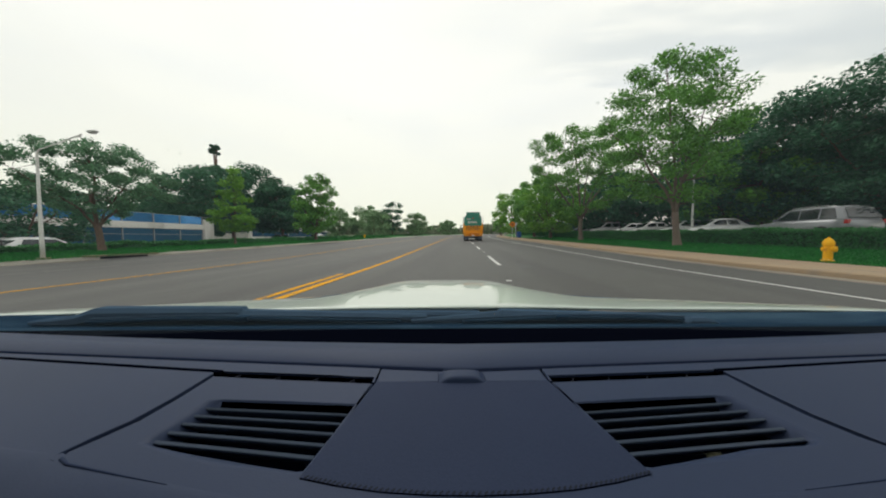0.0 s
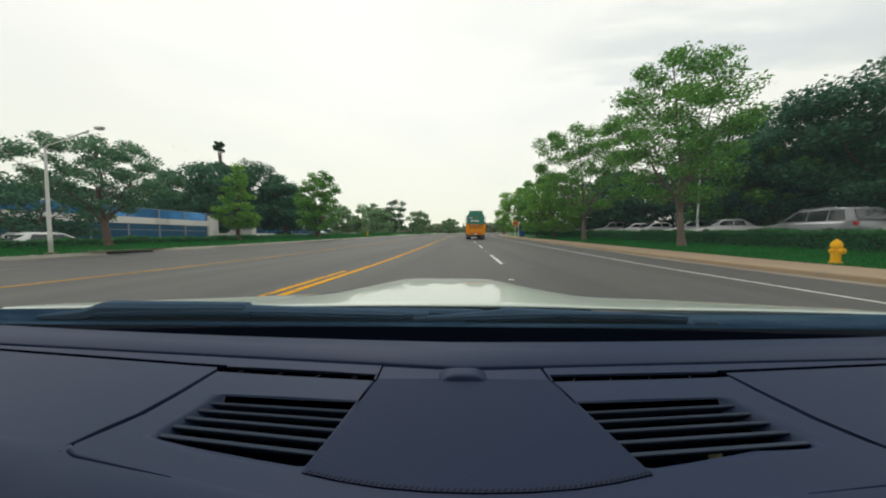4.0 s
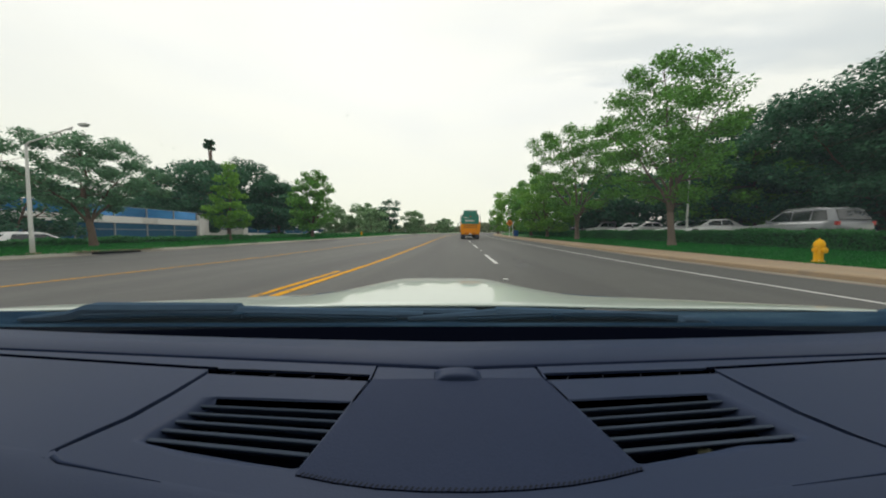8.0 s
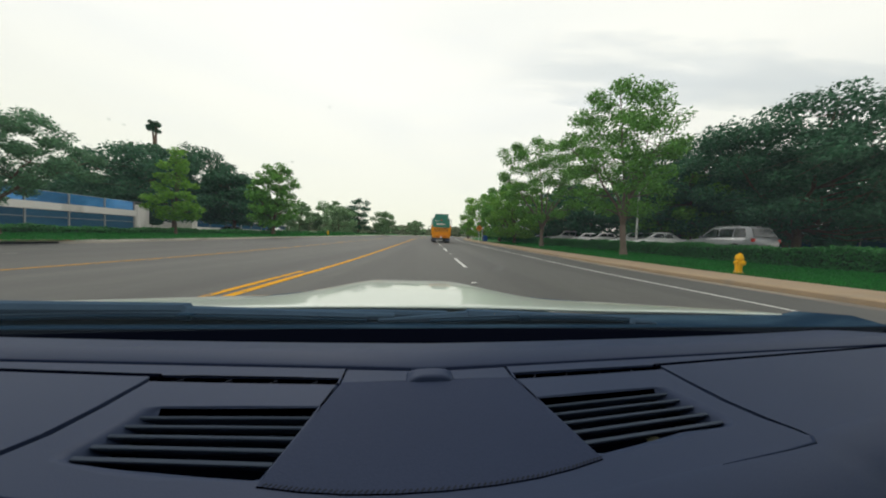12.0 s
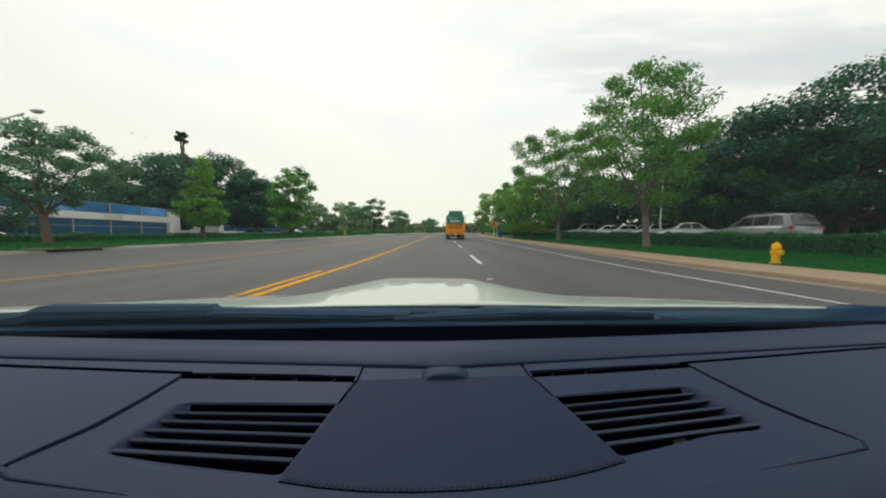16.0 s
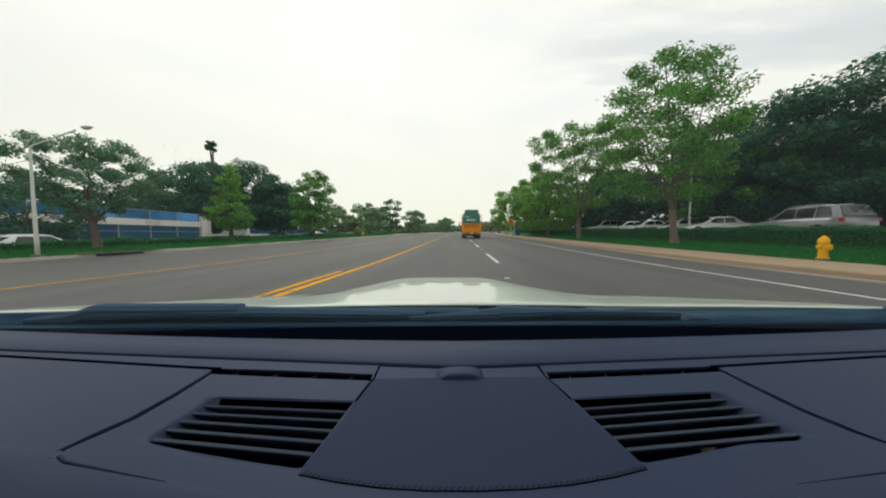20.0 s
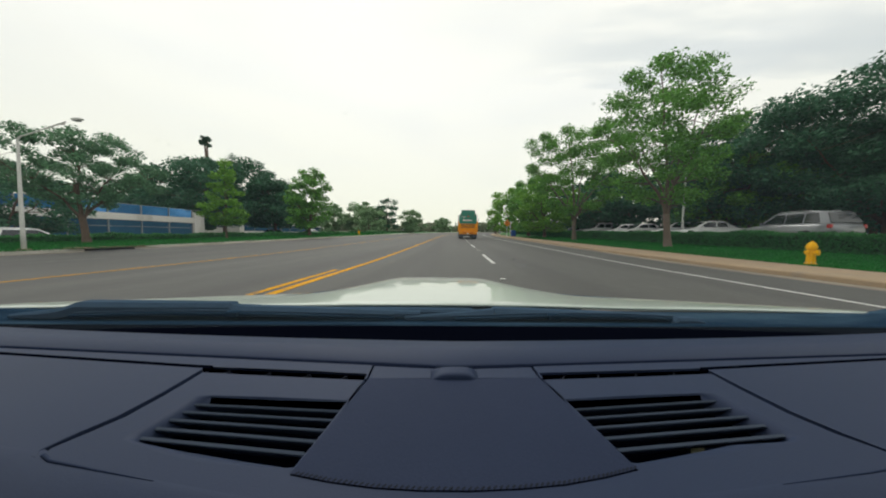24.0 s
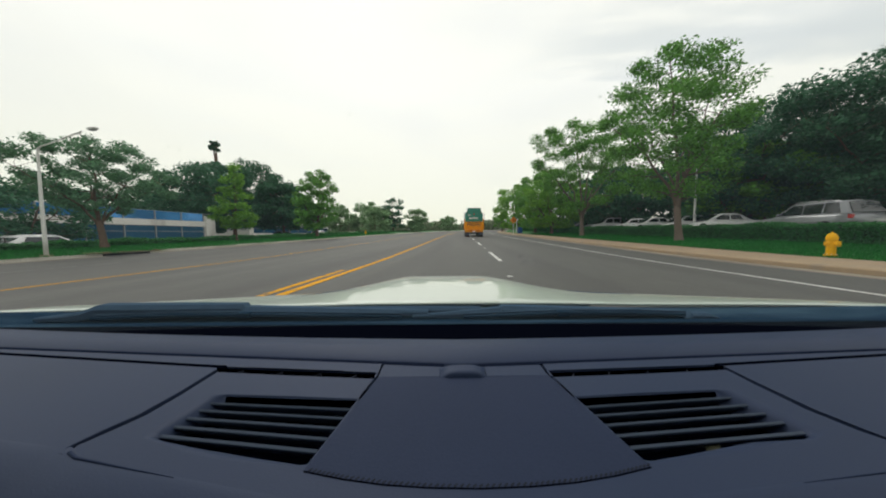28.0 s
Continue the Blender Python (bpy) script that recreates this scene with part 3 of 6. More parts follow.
# Tapering darker bead past each corner paints the crease's shade.
for s in (-1, 1):
    run_pts = [(s * x, y, TOP + 0.0002) for x, y in SEAM[s][5:9]]
    part("crease", tube(run_pts, [0.0012, 0.0010, 0.0006, 0.0002], 8), M_CREASE_SHADE, dash, smooth=True)
# dark strips in the two long seams paint the shade of their gaps
for s in (-1, 1):
    part("seam_shade", plate(span(y_lower, s * (0.268 if s < 0 else 0.288), s * WIDE, 20, -0.0030) + span(y_lower, s * WIDE, s * (0.268 if s < 0 else 0.288), 20, 0.0023), TOP + 0.0006, 0.004), M_VOID, dash, "black strip painting the shade of the seam")
    # Upper seam: its soft shade is a darker strip.
    part("groove", plate(span(y_upper, s * 0.020, s * WIDE, 20, -0.0030) + span(y_upper, s * WIDE, s * 0.020, 20, 0.0022), TOP - 0.0004, 0.004), M_SHADED_VINYL, dash, "dark strip painting the soft shade along the seam")


def vent_side(s):
    q = SEAM[s]
    outer = [(0.0925, 0.2600), (0.19, y_lower(s * 0.19) - 0.0100), (q[0][0], y_lower(s * q[0][0]) - 0.0095), q[1], q[2], q[3], q[4], q[5], q[6], q[7], q[8], q[9], (0.1105, 0.1565)]
    hole = [(0.0995, 0.2265), (0.16, 0.2300), (0.225, 0.2345), (0.231, 0.2310), (0.2335, 0.215), (0.2385, 0.192), (0.2380, 0.188), (0.2355, 0.1855), (0.223, 0.1825), (0.195, 0.1770), (0.175, 0.1735), (0.1185, 0.1625), (0.1135, 0.1630)]
    if s > 0:
        hole = [(x + 0.012 + 0.09 * max(0, 0.231 - y), y - 0.09 * max(0, 0.231 - y)) if x > 0.222 else (x + 0.004, y) if x > 0.16 and y < 0.2 else (x, y) for x, y in hole]
    bm = bmesh.new()
    n = len(outer)
    lift = [(outer, -0.012, 0), (outer, -0.0015, 0), (outer, 0.0, 0.0018), (hole, 0.0, -0.0105), (hole, 0.0, -0.0085), (hole, -0.0004, -0.0055), (hole, -0.0013, -0.0028), (hole, -0.0028, -0.0008), (hole, -0.0046, 0.0006), (hole, -0.0130, None)]
    cx, cy = 0.175, 0.20
    rings = []
    for loop, dz, inset in lift:
        ring = []
        for i, (x, y) in enumerate(loop):
            far_side = loop is hole and (y > 0.2335 or (y > 0.224 and x < 0.2))
            inset_ = inset if inset is not None else (0.0085 if 0.222 < x else 0.0012)
            if far_side:
                inset_ = -0.0030 if inset_ == -0.0105 else min(inset_, 0) * 0.2
            d = Vector((cx - x, cy - y, 0)).normalized() * inset_
            soft = 0.15 if loop is outer and 6 <= i and dz > -0.01 else 1.0
            ring.append(bm.verts.new((s * (x + d.x * soft), y + d.y * soft, TOP + (max(dz, -0.0016) if far_side else dz) * soft)))
        rings.append(ring)
    for r0, r1 in zip(rings, rings[1:]):
        for k in range(n):
            bm.faces.new((r0[k], r0[(k + 1) % n], r1[(k + 1) % n], r1[k]))
    bmesh.ops.recalc_face_normals(bm, faces=bm.faces)
    sur = part("vent_surround", bm, M_DASH, dash, smooth=True)
    for q in sur.data.polygons:
        if all(sur.data.vertices[i].co.z > TOP - 0.0003 for i in q.vertices):
            q.use_smooth = False
    # Duct walls and floor coloured near-black in place of real shade.
    bm = bmesh.new()
    r0 = [bm.verts.new((s * (x - (0.004 if x > 0.222 else 0)), y, TOP - 0.0110)) for x, y in hole]
    r1 = [bm.verts.new((s * x, y, TOP - 0.0350)) for x, y in hole]
    for k in range(n):
        bm.faces.new((r0[k], r0[(k + 1) % n], r1[(k + 1) % n], r1[k]))
    part("duct_wall", bm, M_VOID, dash, "air duct with its shade painted black")
    part("duct_floor", plate([(s * x, y) for x, y in hole], TOP - 0.030, 0.002), M_VOID, dash, "air duct with its shade painted black")
    # five louvres
    for j in range(5):
        f = (j + 1) / 6.0
        inner = Vector((0.0985 + f * 0.0150, 0.2265 - f * 0.0640, 0))
        outer_end = Vector((0.2330 + f * 0.0050, 0.2345 - f * 0.0500, 0))
        outer_end.y -= (0.009 if s > 0 else 0.004) * (f - 1 / 6) * 1.5
        if s > 0:
            outer_end = inner + (outer_end - inner) * (1.085 + 0.05 * f)
        v = []
        for i in range(13):
            p = inner.lerp(outer_end, i / 12)
            wide = 0.0001 + 0.00020 * j
            for dy, dz in ((0.0012, -0.0034), (0.0010, -0.0022), (-wide, -0.0030), (-wide - 0.0002, -0.0038), (0.0050, -0.0120), (0.0064, -0.0115)):
                v.append((s * p.x, p.y + dy, TOP + dz))
        f_ = [(i * 6 + k, i * 6 + (k + 1) % 6, i * 6 + 6 + (k + 1) % 6, i * 6 + 6 + k) for i in range(12) for k in range(6)]
        link_mesh("louvre", v, f_, M_SLAT, dash)
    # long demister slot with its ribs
    part("demister_slot", plate(span(y_lower, s * 0.0925, s * 0.286, 10, -0.0100) + span(y_lower, s * 0.286, s * 0.0925, 10, 0.0040), TOP - 0.009, 0.003), M_VOID, dash, "demister slot with its shade painted black")
    for x in (0.118, 0.158, 0.202, 0.248):
        part("slot_rib", box(s * x, y_lower(s * x) - 0.005, TOP - 0.0055, 0.0011, 0.0100, 0.006, turn=pose(0, 0, 0, 0, 0, -38)), M_STITCH, dash)
    part("slot_end", box(s * 0.0925, 0.2660, TOP - 0.004, 0.0020, 0.0105, 0.009, 0.0005), M_DASH, dash)


for s in (-1, 1):
    vent_side(s)

# stitched leather panel in the middle
low = [(0.1095, 0.1555), (0.085, 0.1503), (0.058, 0.1462), (0.03, 0.1440), (0.0, 0.1432), (-0.03, 0.1440), (-0.058, 0.1462), (-0.085, 0.1503), (-0.1095, 0.1555)]
panel = part("leather_panel", plate([(-0.0885, 0.2600), (-0.03, 0.2592), (0.03, 0.2592), (0.0885, 0.2600)] + low, TOP + 0.0008, 0.012, 0.0008), M_LEATHER, dash, "smooth dark leather panel with a stitched hem")
bm = bmesh.new()
edge = [Vector((x, y, 0)) for x, y in low]
run = []
for a, b in zip(edge, edge[1:]):
    run += [a.lerp(b, i / 8) for i in range(8)]
for i, p in enumerate(run):
    box(p.x, p.y + 0.0004, TOP + 0.0004, 0.0026, 0.0010, 0.0012, bm=bm, turn=pose(0, 0, 0, 0, 0, 38))
part("near_strip", plate([(0.1160, 0.1560)] + [(x * 1.006, y - 0.0012) for x, y in low] + [(-0.1160, 0.1560), (-0.1190, 0.1392), (-0.1130, 0.1380), (-0.06, 0.1307), (0.0, 0.1282), (0.06, 0.1297), (0.1130, 0.1355), (0.1190, 0.1364)], TOP + 0.0001, 0.012), M_DASH, dash)
part("stitching", bm, M_STITCH, panel, "dark thread stitches")
for s in (-1, 1):
    part("piping", tube([(s * 0.0893, 0.2590, TOP - 0.0002), (s * 0.0990, 0.208, TOP - 0.0002), (s * 0.1100, 0.1565, TOP - 0.0002)], [0.0008] * 3, 8), M_STITCH, panel)
# low sensor hump
bm = bmesh.new()
grid = []
for i in range(25):
    u = -1 + i / 12
    col = []
    for k in range(17):
        v = -1 + k / 8
        dome = max(0.0, 1 - abs(u) ** 5) ** 0.6 * max(0.0, 1 - abs(v) ** 6) ** 0.6
        x = u * (0.0250 - 0.0042 * dome)
        y = 0.2690 + v * 0.0118 - 0.0050 * dome * max(0.0, v) ** 2
        col.append(bm.verts.new((x, y, TOP - 0.0012 + 0.0074 * dome * (1 - 0.10 * u * u))))
    grid.append(col)
for i in range(24):
    for k in range(16):
        bm.faces.new((grid[i][k], grid[i][k + 1], grid[i + 1][k + 1], grid[i + 1][k]))
bmesh.ops.recalc_face_normals(bm, faces=bm.faces)
part("sensor_hump", bm, M_DASH, dash, "rounded light sensor cover", smooth=True)
# Dark rim added to paint the shade at the hump's base.
part("hump_foot_shade", box(0, 0.2684, TOP - 0.0030, 0.0512, 0.0250, 0.0046, 0.002), M_SHADED_VINYL, dash)


def bonnet_edge(x):
    """Height of the bonnet's rear lip."""
    return 0.7935 - 0.004 * x * x - 0.03 * max(0, abs(x) - 0.55) ** 2 + (0.005 if abs(x) < 0.16 else 0.005 * max(0, 1 - (abs(x) - 0.16) / 0.28))


def swept(x):
    """The ends of the windscreen's foot sweep back and up towards the pillars."""
    return 1 - 0.115 * max(0, (abs(x) - 0.82) / 0.18) ** 1.5


# windscreen foot: near-black band, cowl, wipers
bm = bmesh.new()
g = []
for i in range(41):
    x = -1.03 + 2.06 * i / 40
    k = swept(x)
    row = [(y_far(x) - 0.012, TOP - 0.020), (y_far(x) + 0.004, TOP - 0.020), (max(0.460 * k, y_far(x) + 0.02), 0.95 - 0.165 * k), (max(0.463 * k, y_far(x) + 0.023), 0.95 - 0.171 * k)]
    g.append([bm.verts.new((x, y, z)) for y, z in row])
for i in range(40):
    for k in range(3):
        bm.faces.new((g[i][k], g[i + 1][k], g[i + 1][k + 1], g[i][k + 1]))
part("windscreen_band", bm, M_VOID, own_car, "black band along the foot of the windscreen")
bm = bmesh.new()
g = []
for i in range(61):
    x = -1.03 + 2.06 * i / 60
    o = 0.004
    row = [(0.452 + o, 0.776), (0.456 + o, 0.7855), (0.470 + o, 0.7870), (0.478 + o, 0.7790), (0.500 + o, 0.7800), (0.530 + o, 0.7850), (0.545 + o, 0.7880), (0.556 + o, 0.770)]
    k = swept(x)
    g.append([bm.verts.new((x, y * k if y < 0.555 else y, 0.95 - (0.95 - z) * k - 0.002 * x * x)) for y, z in row])
for i in range(60):
    for k in range(7):
        bm.faces.new((g[i][k], g[i + 1][k], g[i + 1][k + 1], g[i][k + 1]))
part("bonnet_lip", tube([(-1.0 + 0.1 * k, 0.5495, bonnet_edge(-1.0 + 0.1 * k)) for k in range(21)], [0.0030] * 21, 8), M_CARWHITE, own_car, smooth=True)
part("cowl", bm, M_COWL, own_car, "dark plastic cowl with painted highlight streaks under the windscreen", smooth=True)


def bar(rows_):
    """A pressed bar from rows of x, y, top, depth and height, its upper edges chamfered."""
    return loft([[(x, y - d * 0.5, z - h), (x, y - d * 0.5, z - h * 0.35), (x, y - d * 0.22, z), (x, y + d * 0.4, z), (x, y + d * 0.5, z - h * 0.3), (x, y + d * 0.5, z - h)] for x, y, z, d, h in rows_])


def wiper(arm_rows, blade, clip, label):
    """Arm with its hinge cover and the rubber blade lying along the cowl."""
    w = part("wiper", bar(arm_rows), M_WIPER, own_car, label)
    part("blade", tube(blade, [0.0035, 0.0042, 0.0044, 0.0030], 6), M_COWL, w, "thin black rubber wiper blade")
    part("spine", tube([(x, y + 0.007, z + 0.004) for x, y, z in blade], [0.0025, 0.0030, 0.0030, 0.0020], 6), M_WIPER, w)
    part("clip", box(clip[0], clip[1], clip[2], 0.024, 0.016, 0.010, 0.003), M_COWL, w)
    return w


wiper([(-0.82, 0.505, 0.788, 0.010, 0.006), (-0.765, 0.511, 0.7940, 0.022, 0.013), (-0.737, 0.514, 0.7995, 0.027, 0.018), (-0.724, 0.515, 0.8035, 0.028, 0.020), (-0.704, 0.516, 0.8110, 0.030, 0.022),
               (-0.55, 0.517, 0.8105, 0.029, 0.021), (-0.421, 0.518, 0.8100, 0.026, 0.020), (-0.416, 0.518, 0.8045, 0.024, 0.016), (-0.25, 0.518, 0.8000, 0.022, 0.014), (-0.05, 0.515, 0.7950, 0.016, 0.010)],
              [(-0.70, 0.494, 0.7880), (-0.55, 0.497, 0.7930), (-0.36, 0.497, 0.7925), (-0.10, 0.494, 0.7880)], (-0.405, 0.497, 0.7935), "dark blue-grey wiper arm parked along the cowl")
wiper([(-0.08, 0.505, 0.788, 0.008, 0.006), (0.03, 0.512, 0.7940, 0.015, 0.012), (0.088, 0.515, 0.7995, 0.020, 0.014), (0.096, 0.516, 0.8000, 0.022, 0.015), (0.100, 0.516, 0.8032, 0.026, 0.018),
                (0.18, 0.516, 0.8005, 0.026, 0.016), (0.30, 0.514, 0.7970, 0.022, 0.013), (0.46, 0.510, 0.7930, 0.016, 0.009)],
               [(0.02, 0.492, 0.7870), (0.20, 0.496, 0.7920), (0.36, 0.496, 0.7915), (0.50, 0.493, 0.7870)], (0.215, 0.496, 0.7920), "long dark blue-grey wiper arm parked along the cowl")
part("linkage", bar([(-0.24, 0.533, 0.7960, 0.020, 0.014), (-0.10, 0.534, 0.7962, 0.021, 0.014), (0.06, 0.534, 0.7950, 0.020, 0.013)]), M_WIPER, own_car)
part("washer_nozzle", bar([(0.452, 0.486, 0.7860, 0.010, 0.006), (0.458, 0.487, 0.7945, 0.018, 0.012), (0.492, 0.488, 0.7940, 0.018, 0.012), (0.512, 0.488, 0.7870, 0.014, 0.006)]), M_WIPER, own_car)


# bonnet with its long bulge
def smooth(a, b, t):
    t = min(max((t - a) / (b - a), 0), 1)
    return t * t * (3 - 2 * t)


def bonnet_z(x, y):
    top = 0.801 - 0.1317 * max(0, y - 0.6) ** 2 - 0.12 * smooth(1.35, 2.0, y)
    yc = min(y, 1.15)
    flat = 0.796 - 0.244 * max(0, yc - 0.5) ** 2 - 0.26 * (y - yc) - 0.004 * x * x - 0.065 * x * x * smooth(0.56, 1.0, y) - 0.03 * max(0, abs(x) - 0.55) ** 2 - 0.3 * max(0, abs(x) - 0.96) ** 2
    k = 1 - smooth(0.15, 0.435, abs(x)) 
    return flat + (top - flat) * k + 0.254 * max(0.0, 0.68 - y) ** 2 - 0.0030


bm = bmesh.new()
g = []
ys = [0.548, 0.552, 0.56] + [0.58 + 0.05 * i for i in range(28)]
for i in range(73):
    x = -1.04 + 2.08 * i / 72
    col = []
    for j, y in enumerate(ys):
        yy = y
        z = bonnet_z(x, y) - (0.006 if j == 0 else 0.001 if j == 1 else 0)
        if y > 1.75:
            z -= 2.4 * (y - 1.75) ** 2
        col.append(bm.verts.new((x, yy, z)))
    g.append(col)
for i in range(72):
    for k in range(len(ys) - 1):
        bm.faces.new((g[i][k], g[i + 1][k], g[i + 1][k + 1], g[i][k + 1]))
bonnet = part("bonnet", bm, M_CARWHITE, own_car, "glossy white bonnet with a wide central bulge", smooth=True)
# Thin dark tapered lines laid on both flanks of the bulge.
for line in (((-0.43, 0.700), (-0.40, 0.715), (-0.348, 0.750), (-0.31, 0.762), (-0.28, 0.768)), ((0.36, 0.790), (0.40, 0.770), (0.44, 0.745), (0.475, 0.718), (0.505, 0.693))):
    part("crease_line", tube([(x, y, bonnet_z(x, y) + 0.0002) for x, y in line], [0.0003, 0.0009, 0.0014, 0.0010, 0.0003], 6), M_WIPER, bonnet, "thin dark line along the bulge")
# wings, doors, roof and tail close the body


def arch(yc, n=9, r=0.315):
    return [(yc + r * math.cos(math.pi * k / n), 0.285 + r * math.sin(math.pi * k / n)) for k in range(n + 1)]


def side_panel(name, outline, s, label=""):
    """A side of the body from its outline (y, z), bowed a little and rounded at the rim."""
    bm = bmesh.new()
    rows_ = []
    for d in (0.0, 0.05):
        rows_.append([bm.verts.new((s * (1.045 - d - 0.10 * max(0, 0.55 - z) ** 2 * 2), y, z)) for y, z in outline])
    bm.faces.new(rows_[0])
    bm.faces.new(rows_[1][::-1])
    n = len(outline)
    for k in range(n):
        bm.faces.new((rows_[0][k], rows_[1][k], rows_[1][(k + 1) % n], rows_[0][(k + 1) % n]))
    bmesh.ops.recalc_face_normals(bm, faces=bm.faces)
    return part(name, bm, M_CARWHITE, own_car, label)


fender_top = [(0.56 + 0.12 * k, bonnet_z(1.02, 0.56 + 0.12 * k) - 0.02) for k in range(11)]
for s in (-1, 1):
    side_panel("front_wing", [(0.50, 0.26), (0.50, 0.76)] + fender_top + [(1.95, 0.40), (1.97, 0.30), (1.94, 0.22)] + arch(0.98), s)
    d = side_panel("door", [(0.485, 0.24), (0.485, 0.775), (0.20, 0.79), (-0.82, 0.80), (-0.82, 0.24)], s)
    part("door_handle", box(s * 1.055, -0.62, 0.70, 0.03, 0.18, 0.03, 0.008), M_CARWHITE, d)
    part("mirror", box(s * 1.14, 0.22, 0.84, 0.18, 0.10, 0.12, 0.04), M_CARWHITE, own_car)
    side_panel("rear_wing", [(-2.40, 0.26), (-2.47, 0.45), (-2.45, 0.72), (-2.30, 0.80), (-1.55, 0.815), (-0.835, 0.80), (-0.835, 0.24)] + arch(-1.50), s)
    part("pillar", tube([(s * 1.00, 0.36, 0.79), (s * 0.87, 0.14, 1.03), (s * 0.70, -0.08, 1.28)], [0.03, 0.035, 0.035], 8), M_TRIM, own_car)
    part("rear_pillar", tube([(s * 0.97, -1.75, 0.81), (s * 0.84, -1.45, 1.10), (s * 0.68, -1.20, 1.28)], [0.07, 0.065, 0.05], 8), M_CARWHITE, own_car)
    part("headlamp", box(s * 0.80, 1.90, 0.44, 0.34, 0.12, 0.10, 0.03), M_LENS, own_car)
    part("tail_lamp", box(s * 0.84, -2.45, 0.66, 0.30, 0.06, 0.12, 0.02), M_TAIL, own_car)
part("front_bumper", loft([[(x, 1.90 + dy - 0.10 * (x / 1.0) ** 2, z) for x in (-1.02, -0.8, -0.4, 0, 0.4, 0.8, 1.02)] + [(x, 1.78 + dy * 0.5 - 0.10 * (x / 1.0) ** 2, z) for x in (1.02, 0.8, 0.4, 0, -0.4, -0.8, -1.02)] for dy, z in ((0.06, 0.20), (0.12, 0.28), (0.12, 0.36), (0.06, 0.42))]), M_CARWHITE, own_car)
part("rear_bumper", box(0, -2.42, 0.42, 2.04, 0.18, 0.34, 0.05), M_CARWHITE, own_car)
bm = bmesh.new()
deck = [[bm.verts.new((x, y, z - 0.05 * (x / 1.0) ** 2)) for x in (-1.03, -0.7, -0.35, 0, 0.35, 0.7, 1.03)] for y, z in ((-1.68, 0.865), (-2.0, 0.862), (-2.35, 0.845), (-2.46, 0.78), (-2.48, 0.58))]
for r0, r1 in zip(deck, deck[1:]):
    for k in range(6):
        bm.faces.new((r0[k], r1[k], r1[k + 1], r0[k + 1]))
part("boot_lid", bm, M_CARWHITE, own_car, smooth=True)
# Unseen roof, its front edge set forward to shade the near dashboard.
bm = bmesh.new()
skin = [[bm.verts.new((x * w, y, z - 0.045 * x * x)) for x in (-1, -0.8, -0.4, 0, 0.4, 0.8, 1)] for y, z, w in ((-0.06, 1.29, 0.72), (-0.25, 1.322, 0.71), (-0.65, 1.336, 0.70), (-1.0, 1.322, 0.69), (-1.24, 1.29, 0.68))]
for r0, r1 in zip(skin, skin[1:]):
    for k in range(6):
        bm.faces.new((r0[k], r0[k + 1], r1[k + 1], r1[k]))
part("roof", bm, M_CARWHITE, own_car, smooth=True)
part("headlining", box(0, -0.65, 1.232, 1.30, 1.10, 0.012), M_TRIM, own_car)
part("bulkhead", box(0, -1.66, 0.55, 1.96, 0.06, 0.56, 0.02), M_TRIM, own_car)
part("floor_pan", box(0, -0.20, 0.24, 1.92, 3.0, 0.06), M_TRIM, own_car)
part("firewall", box(0, 0.36, 0.50, 1.92, 0.04, 0.48), M_TRIM, own_car)
for x in (-0.92, 0.92):
    for y in (0.98, -1.50):
        o = part("wheel", lathe([(0.18, -0.10), (0.26, -0.105), (0.285, -0.07), (0.285, 0.07), (0.26, 0.105), (0.18, 0.10)], 28, "X", (x, y, 0.287)), M_RUBBER, own_car)
        part("rim", lathe([(0.05, -0.103), (0.17, -0.098), (0.185, 0.0), (0.17, 0.098), (0.05, 0.103)], 20, "X", (x, y, 0.287)), M_ALLOY, o)
# Side and rear panes, out of view, added to dim the dashboard.
for s in (-1, 1):
    o = link_mesh("side_window", [(s * 1.00, 0.34, 0.80), (s * 0.98, -1.70, 0.82), (s * 0.69, -1.20, 1.275), (s * 0.71, -0.08, 1.275)], [(0, 1, 2, 3)], M_SIDEGLASS, own_car, "unseen side pane tinted to dim the cabin")
link_mesh("rear_window", [(-0.93, -1.70, 0.84), (0.93, -1.70, 0.84), (0.67, -1.22, 1.275), (-0.67, -1.22, 1.275)], [(0, 1, 2, 3)], M_REARGLASS, own_car, "unseen rear pane tinted to dim the cabin")
# windscreen
bm = bmesh.new()
g = []
for i in range(25):
    u = -1 + 2 * i / 24
    col = []
    for k in range(9):
        f = k / 8
        half = 0.97 + (0.68 - 0.97) * f
        col.append(bm.verts.new((u * half, 0.462 - 0.53 * f - 0.05 * u * u * (1 - f), 0.782 + 0.50 * f + 0.035 * math.sin(f * math.pi) - 0.03 * u * u * f)))
    g.append(col)
for i in range(24):
    for k in range(8):
        bm.faces.new((g[i][k], g[i][k + 1], g[i + 1][k + 1], g[i + 1][k]))
screen = part("windscreen", bm, M_WINDSCREEN, own_car, "clear raked windscreen glass with a few dry specks", smooth=True)
screen.visible_shadow = False


def speck(side, up, reach, w, h, mat, seed):
    """A dried spot on the inside of the glass, seen in that direction from the eye."""
    rng = np.random.default_rng(seed)
    c = Vector((side * reach, reach, EYE[2] + up * reach))
    back = CAR.inverted()
    ring = []
    for k in range(12):
        a = k * math.tau / 12
        q = rng.uniform(0.75, 1.15)
        ring.append(back @ (c + Vector((math.cos(a) * w * q * reach, 0, math.sin(a) * h * q * reach))))
    o = link_mesh("speck", [back @ c] + ring, [(0, 1 + k, 1 + (k + 1) % 12) for k in range(12)], mat, screen)
    o.visible_shadow = False


